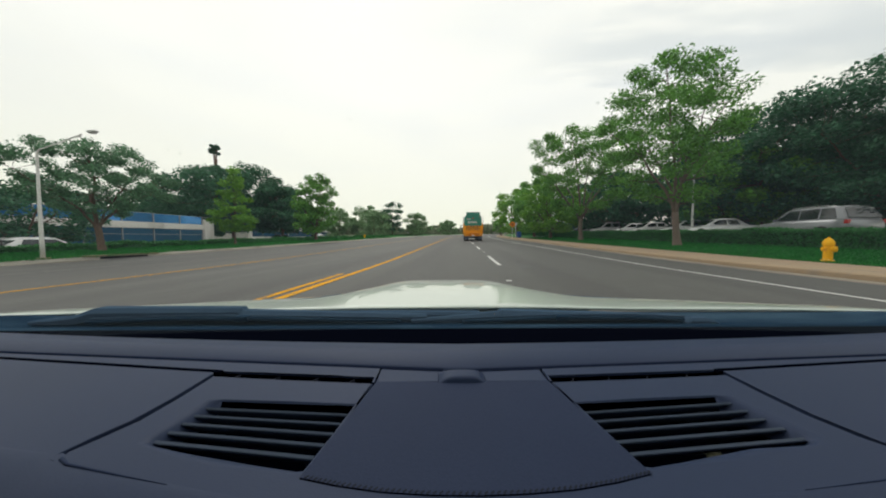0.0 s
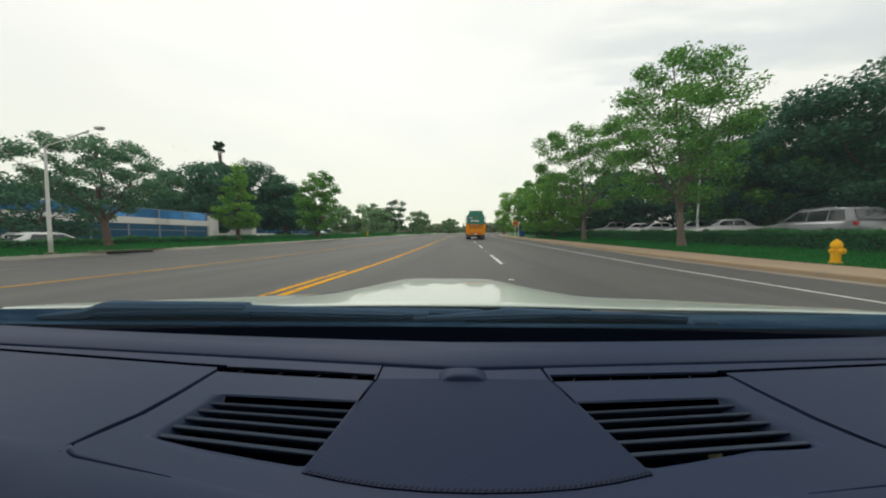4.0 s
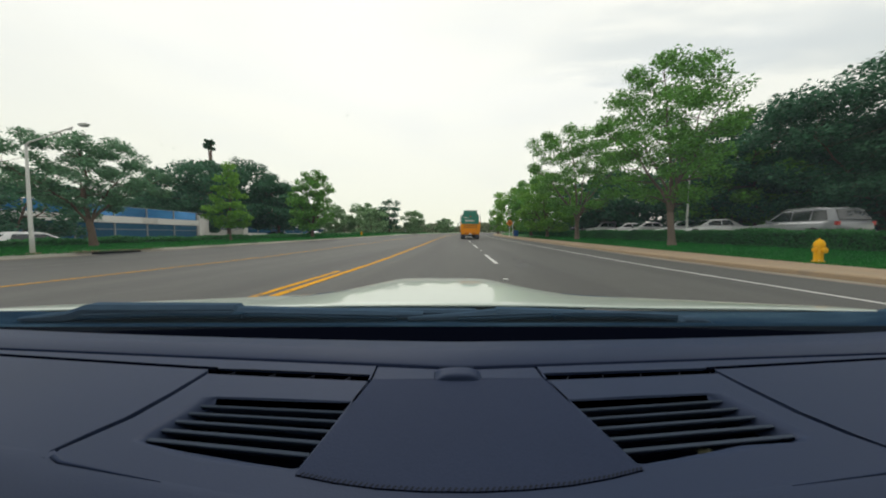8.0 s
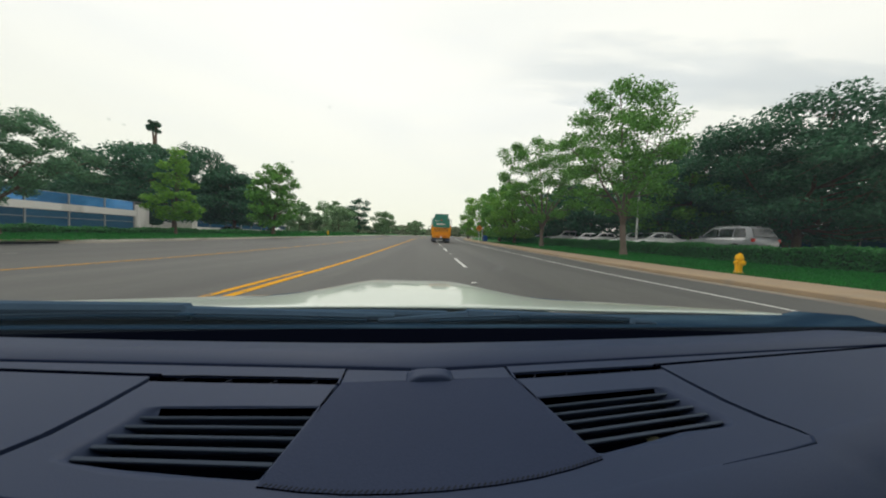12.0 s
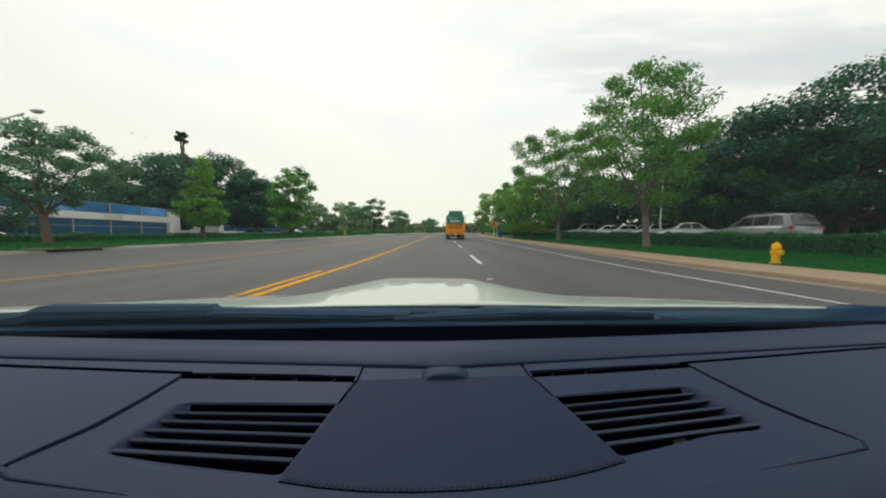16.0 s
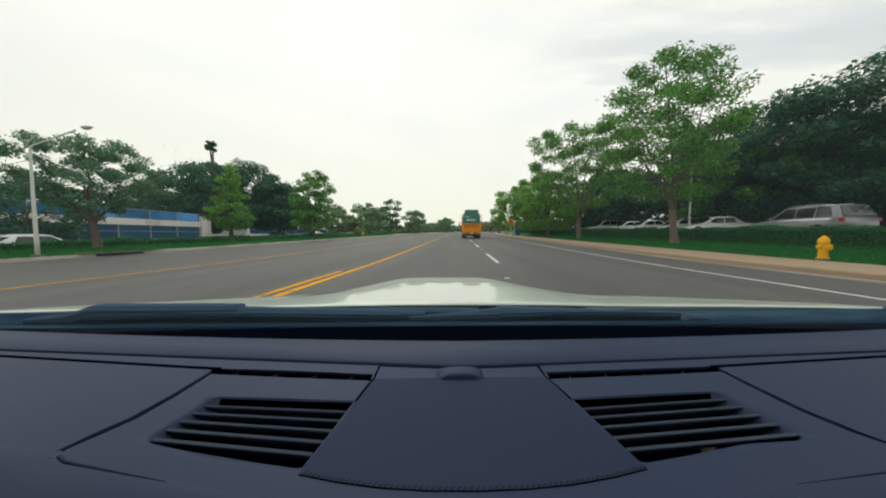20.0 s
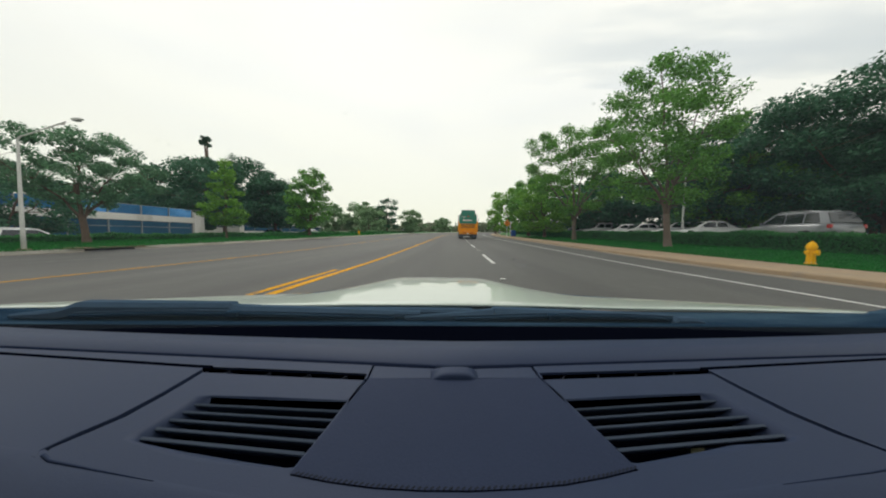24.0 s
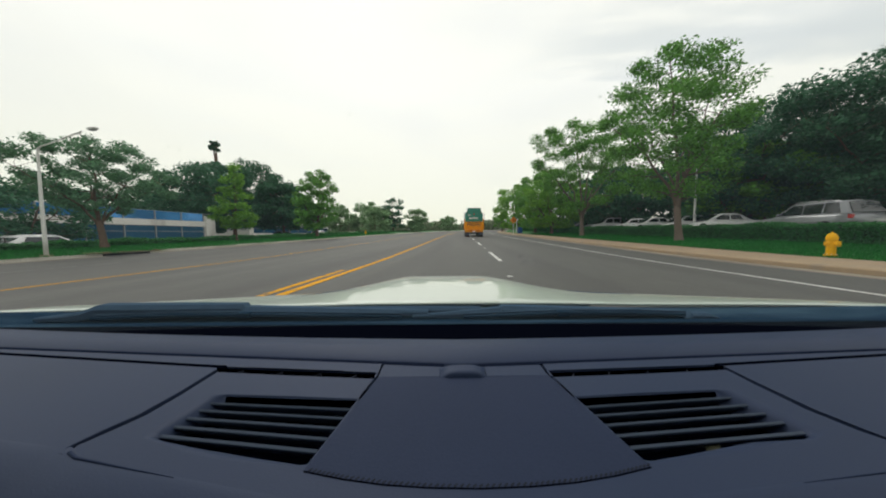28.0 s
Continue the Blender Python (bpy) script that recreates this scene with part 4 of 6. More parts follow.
for i, (a, b) in enumerate(((-0.56, 0.25), (-0.43, 0.46), (-1.20, 0.36), (-1.15, 0.345), (0.50, 0.49), (-2.2, 0.95), (0.92, 0.36), (-0.93, 0.10))):
    speck(a, b, 0.16, 0.008, 0.006, M_SMUDGE, i)
speck(0.255, -0.112, 0.24, 0.034, 0.013, M_FILM, 20)
speck(0.225, -0.090, 0.24, 0.012, 0.006, M_FILM, 21)


# ---------------------------------------------------------------- foliage
def leaf_mesh(name, centres, size, rng, mat, parent, label="", up=0.35, long=1.7):
    """Many small folded leaves, two triangles each, at the given points."""
    n = len(centres)
    c = np.asarray(centres, dtype=np.float32)
    d = rng.normal(size=(n, 3)).astype(np.float32)
    d[:, 2] *= 0.55
    d /= np.linalg.norm(d, axis=1)[:, None] + 1e-6
    nrm = rng.normal(size=(n, 3)).astype(np.float32)
    nrm[:, 2] += up * 3
    side = np.cross(d, nrm)
    side /= np.linalg.norm(side, axis=1)[:, None] + 1e-6
    fold = np.cross(side, d)
    s = (size * rng.uniform(0.6, 1.35, n)).astype(np.float32)[:, None]
    v = np.empty((n, 4, 3), dtype=np.float32)
    v[:, 0] = c - d * s * long * 0.5
    v[:, 1] = c + side * s * 0.5 + fold * s * 0.12
    v[:, 2] = c + d * s * long * 0.5
    v[:, 3] = c - side * s * 0.5 + fold * s * 0.12
    me = bpy.data.meshes.new(name)
    me.vertices.add(4 * n)
    me.vertices.foreach_set("co", v.reshape(-1))
    me.loops.add(4 * n)
    me.loops.foreach_set("vertex_index", np.arange(4 * n, dtype=np.int32))
    me.polygons.add(n)
    me.polygons.foreach_set("loop_start", np.arange(n, dtype=np.int32) * 4)
    me.update(calc_edges=True)
    me.materials.append(mat)
    ob = new(name, me)
    ob.parent = parent
    if label:
        ob["label"] = label
    return ob


def crown_width(shape, f):
    """How wide a crown is at the height f, from its foot (0) to its top (1)."""
    if shape == "vase":
        return 0.42 + 0.58 * math.sin(math.pi / 2 * f / 0.55) if f < 0.55 else math.sqrt(max(0.0, 1 - ((f - 0.55) / 0.47) ** 2))
    if shape == "dome":
        return 0.80 + 0.20 * f / 0.25 if f < 0.25 else max(0.0, 1 - ((f - 0.25) / 0.77) ** 2.4) ** 0.5
    if shape == "cone":
        return (0.55 + 0.45 * f / 0.18 if f < 0.18 else 1 - 0.92 * (f - 0.18) / 0.82)
    if shape == "tiers":
        return (0.55 + 0.45 * math.cos(f * 4.5 * math.tau)) * (1 - 0.45 * f)
    return math.sqrt(max(0.0, 1 - ((f - 0.45) / 0.56) ** 2))


def make_tree(name, label, at, height, radius, clear, leaf, bark, seed, shape="round", clumps=70, leaves=110, leaf_size=0.2, stems=1, trunk_r=0.0, squash=1.0, lean=0.0, group="street trees", plump=0.85, rough=0.34):
    """Trunk, limbs that fork out to every clump of twigs, and a crown of leaf clumps with an uneven outline and gaps."""
    rng = np.random.default_rng(seed)
    t = thing(name, label, "tree", Matrix.Translation(at), group)
    trunk_r = trunk_r or 0.022 * height
    tall = height - clear
    off = Vector(rng.uniform(-50, 50, 3))

    def edge(d):
        return 1.0 + rough * noise.noise(off + d * 1.6) + 0.16 * noise.noise(off + d * 4.1)

    # places of the clumps, spread out and crowding towards the outside
    places, gap = [], (4.2 * radius * radius * squash * tall / clumps) ** (1 / 3) * 0.72
    for tries in range(clumps * 30):
        f, a = rng.uniform(0.02, 1.0), rng.uniform(0, math.tau)
        w = crown_width(shape, f)
        if rng.uniform() > w + 0.06:
            continue
        d = Vector((math.cos(a), math.sin(a), 1.6 * f - 0.8))
        r = radius * w * edge(d) * rng.uniform(0.45 * max(0.0, 1 - 1.7 * f) if stems > 2 else 0.02, 1.0) ** 0.42
        p = Vector((math.cos(a) * r + lean * (0.3 + 0.7 * f), math.sin(a) * r * squash, clear + tall * f * (0.90 + 0.10 * edge(d)) - 0.4 * gap))
        if all((p - q).length > gap * (0.8 + 0.4 * rng.uniform()) for q in places):
            places.append(p)
            if len(places) >= clumps:
                break
    # trunk, and limbs to well-spread clumps in the upper crown
    bm = bmesh.new()
    fork = Vector((lean * 0.12 + rng.uniform(-0.1, 0.1), rng.uniform(-0.1, 0.1), clear * (0.80 if stems < 2 else 0.62)))
    tube([Vector((0, 0, -0.25)), Vector((0, 0, 0.05)), fork * 0.22, fork.lerp(Vector((0, 0, 0)), 0.45) + Vector((rng.uniform(-0.06, 0.06), 0, 0)), fork],
         [trunk_r * 1.75, trunk_r * 1.35, trunk_r * 1.06, trunk_r * 0.96, trunk_r * 0.92], 12, bm)
    high = [p for p in places if p.z > clear + 0.45 * tall] or places
    limbs = [max(high, key=lambda p: p.z)]
    while len(limbs) < min(len(high), max(4, stems + 2)):
        limbs.append(max(high, key=lambda p: min((p - q).length for q in limbs)))
    nodes = []
    for k, tip in enumerate(limbs):
        side = Vector((tip.x, tip.y, 0)) - Vector((fork.x, fork.y, 0))
        low = fork - Vector((0, 0, rng.uniform(0.0, 0.25) * clear * (1 if stems > 1 else 0.3)))
        line = []
        for i in range(9):
            f = i / 8
            bow = side * (f ** (1.5 if shape == "vase" else 1.15))
            line.append(Vector((low.x + bow.x, low.y + bow.y, low.z + (tip.z - low.z) * f)) + Vector(rng.normal(0, 0.022, 3)) * radius * (f * (1 - f) * 4))
        r0 = trunk_r * (0.62 if k < stems else 0.46)
        tube(line, [r0 * (1 - 0.85 * i / 8) for i in range(9)], 8, bm, cap=False)
        nodes += [(q, r0 * (1 - 0.85 * i / 8)) for i, q in enumerate(line) if i > 0]
    for p in places:
        start, r0 = min(nodes, key=lambda n: (n[0] - p).length + 1.3 * max(0.0, n[0].z + 0.2 * (n[0] - p).length - p.z))
        via = start.lerp(p, 0.5) + Vector((rng.uniform(-0.1, 0.1), rng.uniform(-0.1, 0.1), rng.uniform(-0.16, 0.02))) * (p - start).length
        r1 = min(r0 * 0.62, 0.02 + 0.012 * (p - start).length * trunk_r / 0.15)
        tube([start, via, p], [r1, r1 * 0.7, r1 * 0.25], 5, bm, cap=False)
        for q in range(3):
            d = Vector(rng.normal(size=3)).normalized() * gap * 0.55
            tube([via.lerp(p, 0.6), p + d], [r1 * 0.35, r1 * 0.10], 4, bm, cap=False)
    part("trunk", bm, bark, t, smooth=True)
    # leaves: thick round the rim of each clump, a few strays between
    pts = []
    for p in places:
        m = int(leaves * rng.uniform(0.6, 1.3))
        u = rng.normal(size=(m, 3))
        u /= np.linalg.norm(u, axis=1)[:, None]
        rad = gap * plump * rng.uniform(0.55, 0.95) * rng.uniform(0.02, 1.0, m)[:, None] ** 0.45
        pts.append(np.array(p) + u * rad * np.array([1.0, 1.0, 0.62]) + rng.normal(0, 0.06 * gap, (m, 3)))
    pts = np.concatenate(pts)
    pts = pts[pts[:, 2] > clear * 0.5]
    leaf_mesh("crown", pts, leaf_size, rng, leaf, t)
    return t


def ground_right(x, y):
    b = x - bend(y)
    return rise(y) + float(np.interp(b, [8.7, 8.9, 11.2, 11.9, 13.2, 14.9, 16.7, 17.6, 60], [-0.02, 0.13, 0.14, 0.19, 0.30, 0.42, 0.48, 0.76, 0.78]))


def ground_left(x, y):
    b = x - bend(y)
    return rise(y) + float(np.interp(b, [-60, -22, -21, -19.2, -17.5, -15.7], [-0.53, -0.52, 0.22, 0.26, 0.22, 0.11]))


A, MID, DARK = M_LEAF_BRIGHT, M_LEAF_MID, M_LEAF_DARK
# right verge, near to far
grown = []
RIGHT = [
    ("street_tree", "tall leafy street tree with forked pale trunk", 13.4, 16.9, 11.3, 3.35, 3.3, MID, M_BARK_PALE, dict(shape="vase", clumps=76, leaves=400, leaf_size=0.092, stems=4, trunk_r=0.18, squash=1.0, lean=-1.2, plump=0.86, rough=0.12)),
    ("street_tree", "leafy street tree with several slim pale stems", 13.2, 29.3, 12.6, 5.2, 3.6, MID, M_BARK_PALE, dict(shape="vase", clumps=60, leaves=480, leaf_size=0.118, stems=4, trunk_r=0.20, squash=0.7, plump=0.75, rough=0.2)),
    ("street_tree", "bright green rounded street tree by the pavement", 13.6, 40.0, 9.8, 4.0, 1.5, A, M_BARK, dict(clumps=45, leaves=255, leaf_size=0.20, stems=2)),
    ("street_tree", "green street tree beside the pavement", 14.0, 50.0, 12.0, 4.2, 1.5, MID, M_BARK, dict(clumps=45, leaves=238, leaf_size=0.24, stems=2)),
    ("street_tree", "green street tree beside the pavement", 14.6, 68.0, 12.6, 5.0, 1.6, A, M_BARK, dict(clumps=39, leaves=204, leaf_size=0.30)),
    ("street_tree", "thin pale young street tree", 13.7, 88.0, 13.2, 3.2, 1.8, MID, M_BARK_PALE, dict(shape="cone", clumps=40, leaves=70, leaf_size=0.30)),
    ("shade_tree", "broad dark evergreen tree over the car park", 26.5, 24.5, 11.2, 6.4, 2.2, DARK, M_BARK, dict(shape="dome", clumps=105, leaves=520, leaf_size=0.145, stems=2, plump=0.95)),
    ("shade_tree", "broad dark evergreen tree over the car park", 28.5, 18.4, 11.8, 6.8, 2.4, DARK, M_BARK, dict(shape="dome", clumps=118, leaves=540, leaf_size=0.14, stems=2, plump=0.95)),
    ("shade_tree", "dark evergreen tree behind the parked cars", 24.5, 40.0, 9.6, 6.0, 2.0, DARK, M_BARK, dict(shape="dome", clumps=56, leaves=262, leaf_size=0.30)),
    ("shade_tree", "dark evergreen tree behind the parked cars", 33.0, 34.0, 9.5, 6.5, 2.0, DARK, M_BARK, dict(shape="dome", clumps=56, leaves=262, leaf_size=0.30)),
    ("shade_tree", "dark evergreen tree behind the parked cars", 27.0, 54.0, 11.0, 6.5, 2.0, DARK, M_BARK, dict(shape="dome", clumps=49, leaves=227, leaf_size=0.38)),
    ("shade_tree", "dark evergreen tree behind the parked cars", 42.0, 28.0, 12.0, 7.0, 1.8, DARK, M_BARK, dict(shape="dome", clumps=62, leaves=262, leaf_size=0.31)),
    ("shade_tree", "middling green tree between the parked cars", 24.0, 25.0, 8.4, 4.6, 1.8, MID, M_BARK, dict(clumps=45, leaves=255, leaf_size=0.18, stems=2)),
]
for i, (name, label, x, y, h, r, clear, leaf, bark, more) in enumerate(RIGHT):
    grown.append(make_tree(name, label, (x, y, ground_right(x, y)), h, r, clear, leaf, bark, (326 if i == 0 else 300) + i, **more))
# left verge and behind
LEFT = [
    ("street_tree", "spreading street tree with low forked trunk", -18.3, 12.0, 5.65, 2.5, 2.2, M_LEAF_DULL, M_BARK, dict(shape="vase", clumps=70, leaves=330, leaf_size=0.066, stems=3, trunk_r=0.13, lean=-0.1, plump=0.74)),
    ("shade_tree", "dense green tree beside the parked white car", -27.5, 14.6, 5.6, 3.0, 1.6, DARK, M_BARK, dict(clumps=39, leaves=221, leaf_size=0.13, stems=2)),
    ("young_tree", "bright green young conical tree on the lawn", -18.5, 20.1, 6.6, 1.45, 1.3, A, M_BARK, dict(shape="cone", clumps=60, leaves=190, leaf_size=0.11, trunk_r=0.07)),
    ("street_tree", "green street tree on the lawn strip", -18.6, 32.2, 8.6, 2.3, 1.3, MID, M_BARK, dict(clumps=48, leaves=230, leaf_size=0.16, rough=0.5, plump=0.95)),
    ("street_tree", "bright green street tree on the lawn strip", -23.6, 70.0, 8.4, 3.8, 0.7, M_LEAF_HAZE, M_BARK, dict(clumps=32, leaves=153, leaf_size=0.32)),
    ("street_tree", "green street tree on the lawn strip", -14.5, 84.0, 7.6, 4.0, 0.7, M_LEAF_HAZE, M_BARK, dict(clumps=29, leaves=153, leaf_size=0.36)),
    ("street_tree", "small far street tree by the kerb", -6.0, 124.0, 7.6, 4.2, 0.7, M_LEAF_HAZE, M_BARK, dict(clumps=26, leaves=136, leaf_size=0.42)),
    ("shade_tree", "dark evergreen tree behind the building", -66.0, 34.0, 8.6, 7.0, 1.8, DARK, M_BARK, dict(shape="dome", clumps=56, leaves=227, leaf_size=0.36)),
    ("shade_tree", "broad dark evergreen tree beside the building", -57.0, 47.5, 9.6, 8.2, 2.4, DARK, M_BARK, dict(shape="dome", clumps=77, leaves=262, leaf_size=0.34)),
    ("shade_tree", "broad dark evergreen tree beside the building", -41.2, 44.5, 14.0, 11.2, 3.4, DARK, M_BARK, dict(shape="dome", clumps=130, leaves=420, leaf_size=0.24, plump=0.95, rough=0.14)),
    ("pine_tree", "tall slim dark pine rising above the crowns", -75.5, 76.0, 29.2, 1.3, 26.4, DARK, M_BARK, dict(clumps=14, leaves=119, leaf_size=0.42)),
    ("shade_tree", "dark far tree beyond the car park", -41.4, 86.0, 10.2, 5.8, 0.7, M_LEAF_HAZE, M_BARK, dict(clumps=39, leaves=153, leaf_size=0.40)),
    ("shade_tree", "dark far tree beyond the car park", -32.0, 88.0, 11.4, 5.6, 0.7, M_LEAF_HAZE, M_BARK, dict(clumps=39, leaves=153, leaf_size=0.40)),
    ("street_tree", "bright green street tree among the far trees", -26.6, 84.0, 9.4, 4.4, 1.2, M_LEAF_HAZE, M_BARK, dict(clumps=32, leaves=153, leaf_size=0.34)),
    ("shade_tree", "dark evergreen tree beyond the car park", -33.0, 46.0, 10.0, 5.4, 2.6, DARK, M_BARK, dict(shape="dome", clumps=62, leaves=262, leaf_size=0.27)),
    ("pine_tree", "dark open-crowned pine by the road", -21.8, 82.0, 12.4, 4.0, 3.2, DARK, M_BARK, dict(shape="tiers", clumps=34, leaves=90, leaf_size=0.32)),
]
for i, (name, label, x, y, h, r, clear, leaf, bark, more) in enumerate(LEFT):
    grown.append(make_tree(name, label, (x, y, ground_left(x, y)), h, r, clear, leaf, bark, 200 + i, **more))


# hedges: a solid, much darker core under a skin of small leaves
def hedge(label, x, half, foot, high, y0, y1, seed, n, size):
    rng = np.random.default_rng(seed)
    h = thing("hedge", label, "hedge")
    cross = [(x - half * 0.8, foot), (x - half * 0.86, foot + high * 0.85), (x - half * 0.6, foot + high * 0.93), (x + half * 0.6, foot + high * 0.93), (x + half * 0.86, foot + high * 0.85), (x + half * 0.8, foot)]
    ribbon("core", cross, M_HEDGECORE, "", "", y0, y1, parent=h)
    u = rng.uniform(0, 1, n) ** 1.6
    y = y0 + (y1 - y0) * u
    f = rng.uniform(0, 1, n) * (2 * high + 2 * half)
    wob = rng.normal(0, 0.045, n) + 0.05 * np.sin(y * 2.3) + 0.04 * np.sin(y * 0.9 + 1)
    px = np.where(f < high, x - half + wob * 0.6, np.where(f < high + 2 * half, x - half + (f - high), x + half + wob * 0.6))
    pz = np.where(f < high, f, np.where(f < high + 2 * half, high + wob, f - high - 2 * half))
    pts = np.array([(a + bend(b), b, rise(b) + foot + c) for a, b, c in zip(px, y, pz)])
    leaf_mesh("leaves", pts, size, rng, M_HEDGE, h, up=0.2)
    return h


hedge("clipped dark green hedge before the car park", 15.75, 0.62, 0.40, 0.78, 2, 80, 31, 150000, 0.058)
hedge("low clipped dark green hedge behind the lawn", -20.2, 0.60, 0.20, 0.32, 2, 110, 32, 60000, 0.09)


# short grass over both lawns
def grass(name, label, x0, x1, y0, y1, n, height_at, seed):
    rng = np.random.default_rng(seed)
    y = y0 + (y1 - y0) * rng.uniform(0, 1, n) ** 1.7
    x = rng.uniform(x0, x1, n)
    h = rng.uniform(0.035, 0.085, n)
    a = rng.uniform(0, math.tau, n)
    w = rng.uniform(0.010, 0.022, n)
    v = np.empty((n, 3, 3))
    z = np.array([height_at(b + bend(q), q) for b, q in zip(x, y)])
    xw = x + np.array([bend(q) for q in y])
    v[:, 0] = np.stack([xw - w * np.cos(a), y - w * np.sin(a), z - 0.005], 1)
    v[:, 1] = np.stack([xw + w * np.cos(a), y + w * np.sin(a), z - 0.005], 1)
    v[:, 2] = np.stack([xw + rng.normal(0, 0.025, n), y + rng.normal(0, 0.025, n), z + h], 1)
    me = bpy.data.meshes.new(name)
    me.from_pydata(v.reshape(-1, 3).tolist(), [], np.arange(3 * n).reshape(-1, 3).tolist())
    me.materials.append(M_BLADE)
    tagged(new(name, me), label, "grass", kind="stuff")


grass("grass", "short bright green mown grass blades", 11.2, 15.1, 3, 45, 90000, ground_right, 41)
grass("grass", "short green mown grass blades", -19.7, -15.75, 3, 60, 70000, ground_left, 42)


# far woods along the skyline, haze painted into their pale leaf colour
def far_woods(name, label, x0, x1, y, high, n, seed):
    rng = np.random.default_rng(seed)
    x = rng.uniform(x0, x1, n)
    top = high * (0.55 + 0.45 * np.abs(np.sin(x * 0.043 + seed) * np.sin(x * 0.11 + 1.3 * seed)) + 0.12 * np.sin(x * 0.31))
    z = top * rng.uniform(0, 1, n) ** 0.7
    pts = np.stack([x, y + rng.uniform(-12, 12, n), rise(300) - 0.5 + z], 1)
    ob = leaf_mesh(name, pts, 1.7, rng, M_LEAF_FAR_HAZED, None, up=0.1)
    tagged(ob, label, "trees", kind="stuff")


far_woods("far_woods", "distant line of trees hazed to pale grey-green", -330, 140, 300, 14, 34000, 3)
far_woods("far_woods", "distant line of trees hazed to pale grey-green", 60, 420, 240, 13, 22000, 5)


# ---------------------------------------------------------------- street furniture
def street_lamp(label, m, high, reach, r=0.10, lift=0.0, knee=0.13):
    """Curved steel mast with a flat lamp head over the road (+x)."""
    t = thing("street_lamp", label, "street lamp", m, "street lamps")
    pts, rad = [], []
    for i in range(7):
        f = i / 6
        pts.append((-0.02 + 0.05 * high * 0.25 * f * f, 0, high * 0.86 * f))
        rad.append(r * (1 - 0.42 * f))
    cx, cz, k = pts[-1][0], pts[-1][2], high * knee
    for i in range(1, 7):
        a = radians(90 * i / 6)
        pts.append((cx + k * 1.25 * (1 - math.cos(a)), 0, cz + k * math.sin(a)))
        rad.append(r * (0.58 - 0.2 * i / 6))
    ex = pts[-1][0]
    pts.append((reach * 0.72, 0, cz + k * 1.06 + lift))
    rad.append(r * 0.42)
    part("mast", tube(pts, rad, 14), M_POLE, t, smooth=True)
    part("base_plate", box(0, 0, 0.02, r * 4, r * 4, 0.05, 0.01), M_CONCRETE, t)
    part("collar", lathe([(r * 0.5, -0.10), (r * 0.62, -0.05), (r * 0.62, 0.05), (r * 0.5, 0.10)], 12, "X", (reach * 0.66, 0, cz + k * 1.05 + lift * 0.85)), M_POLE, t)
    hd = part("lamp_head", lathe([(0.03, -0.26), (0.07, -0.18), (0.10, 0.0), (0.09, 0.18), (0.03, 0.26)], 14, "X"), M_POLE, t)
    hd.matrix_basis = Matrix.Translation((reach * 0.88, 0, cz + k * 1.07 + lift * 1.2)) @ Matrix.Diagonal((high / 8 + 0.3, 0.9, 0.45, 1))
    ln = part("lens", lathe([(0.03, -0.2), (0.09, -0.1), (0.10, 0.05), (0.03, 0.2)], 12, "X"), M_LENS, t)
    ln.matrix_basis = Matrix.Translation((reach * 0.88, 0, cz + k * 1.07 + lift * 1.2 - 0.045)) @ Matrix.Diagonal((high / 8 + 0.3, 0.9, 0.45, 1))
    return t


street_lamp("white curved steel street lamp beside the kerb", Matrix.Translation((-16.1, 8.9, ground_left(-16.1, 8.9))), 4.62, 2.75, 0.062, 0.46, 0.05)
street_lamp("white curved steel street lamp on the far verge", pose(12.6, 74, ground_right(12.6, 74), 0, 0, 180), 8.6, 3.0, 0.11)

hyd = thing("fire_hydrant", "yellow cast-iron fire hydrant at the lawn edge", "fire hydrant", Matrix.Translation((11.6, 8.93, ground_right(11.6, 8.93))) @ Matrix.Diagonal((0.78, 0.78, 1.10, 1)))
part("barrel", lathe([(0.17, 0.0), (0.17, 0.04), (0.125, 0.05), (0.125, 0.12), (0.12, 0.44), (0.15, 0.46), (0.15, 0.50)], 22), M_HYDRANT, hyd, smooth=False)
part("bonnet_cap", lathe([(0.155, 0.50), (0.155, 0.53), (0.135, 0.58), (0.10, 0.63), (0.055, 0.66), (0.03, 0.665), (0.03, 0.70), (0.0, 0.70)], 22), M_HYDRANT, hyd)
for ax, sg, rr in (("X", 1, 0.065), ("X", -1, 0.065), ("Y", -1, 0.085)):
    o = part("outlet", lathe([(rr * 0.8, 0.05 * sg), (rr * 0.8, 0.16 * sg), (rr, 0.165 * sg), (rr, 0.215 * sg), (rr * 0.5, 0.22 * sg), (rr * 0.4, 0.25 * sg)], 14, ax, (0, 0, 0.36)), M_HYDRANT, hyd)
for k in range(8):
    a = k * math.tau / 8
    part("bolt", lathe([(0.014, 0), (0.014, 0.02)], 6, at=(0.148 * math.cos(a), 0.148 * math.sin(a), 0.04)), M_CAP, hyd)

hyd2 = copy_thing(hyd, Matrix.Translation((-17.0, 45.0, ground_left(-17.0, 45.0))))
hyd2["label"] = "yellow fire hydrant on the far lawn strip"

mk = thing("marker_post", "short white marker post in the grass", "post", Matrix.Translation((-17.2, 84, ground_left(-17.2, 84))))
part("post", box(0, 0, 0.6, 0.5, 0.3, 1.4, 0.05), M_SIGNWHITE, mk)
part("band", box(0, -0.16, 1.0, 0.5, 0.02, 0.25), M_DARKPAINT, mk)

# road-works sign
ws = thing("warning_sign", "orange diamond warning sign on a white post", "road sign", Matrix.Translation((9.9, 50.0, ground_right(9.9, 50.0))))
part("post", tube([(0, 0, -0.1), (0, 0, 2.6)], [0.06, 0.06], 10), M_POLE, ws)
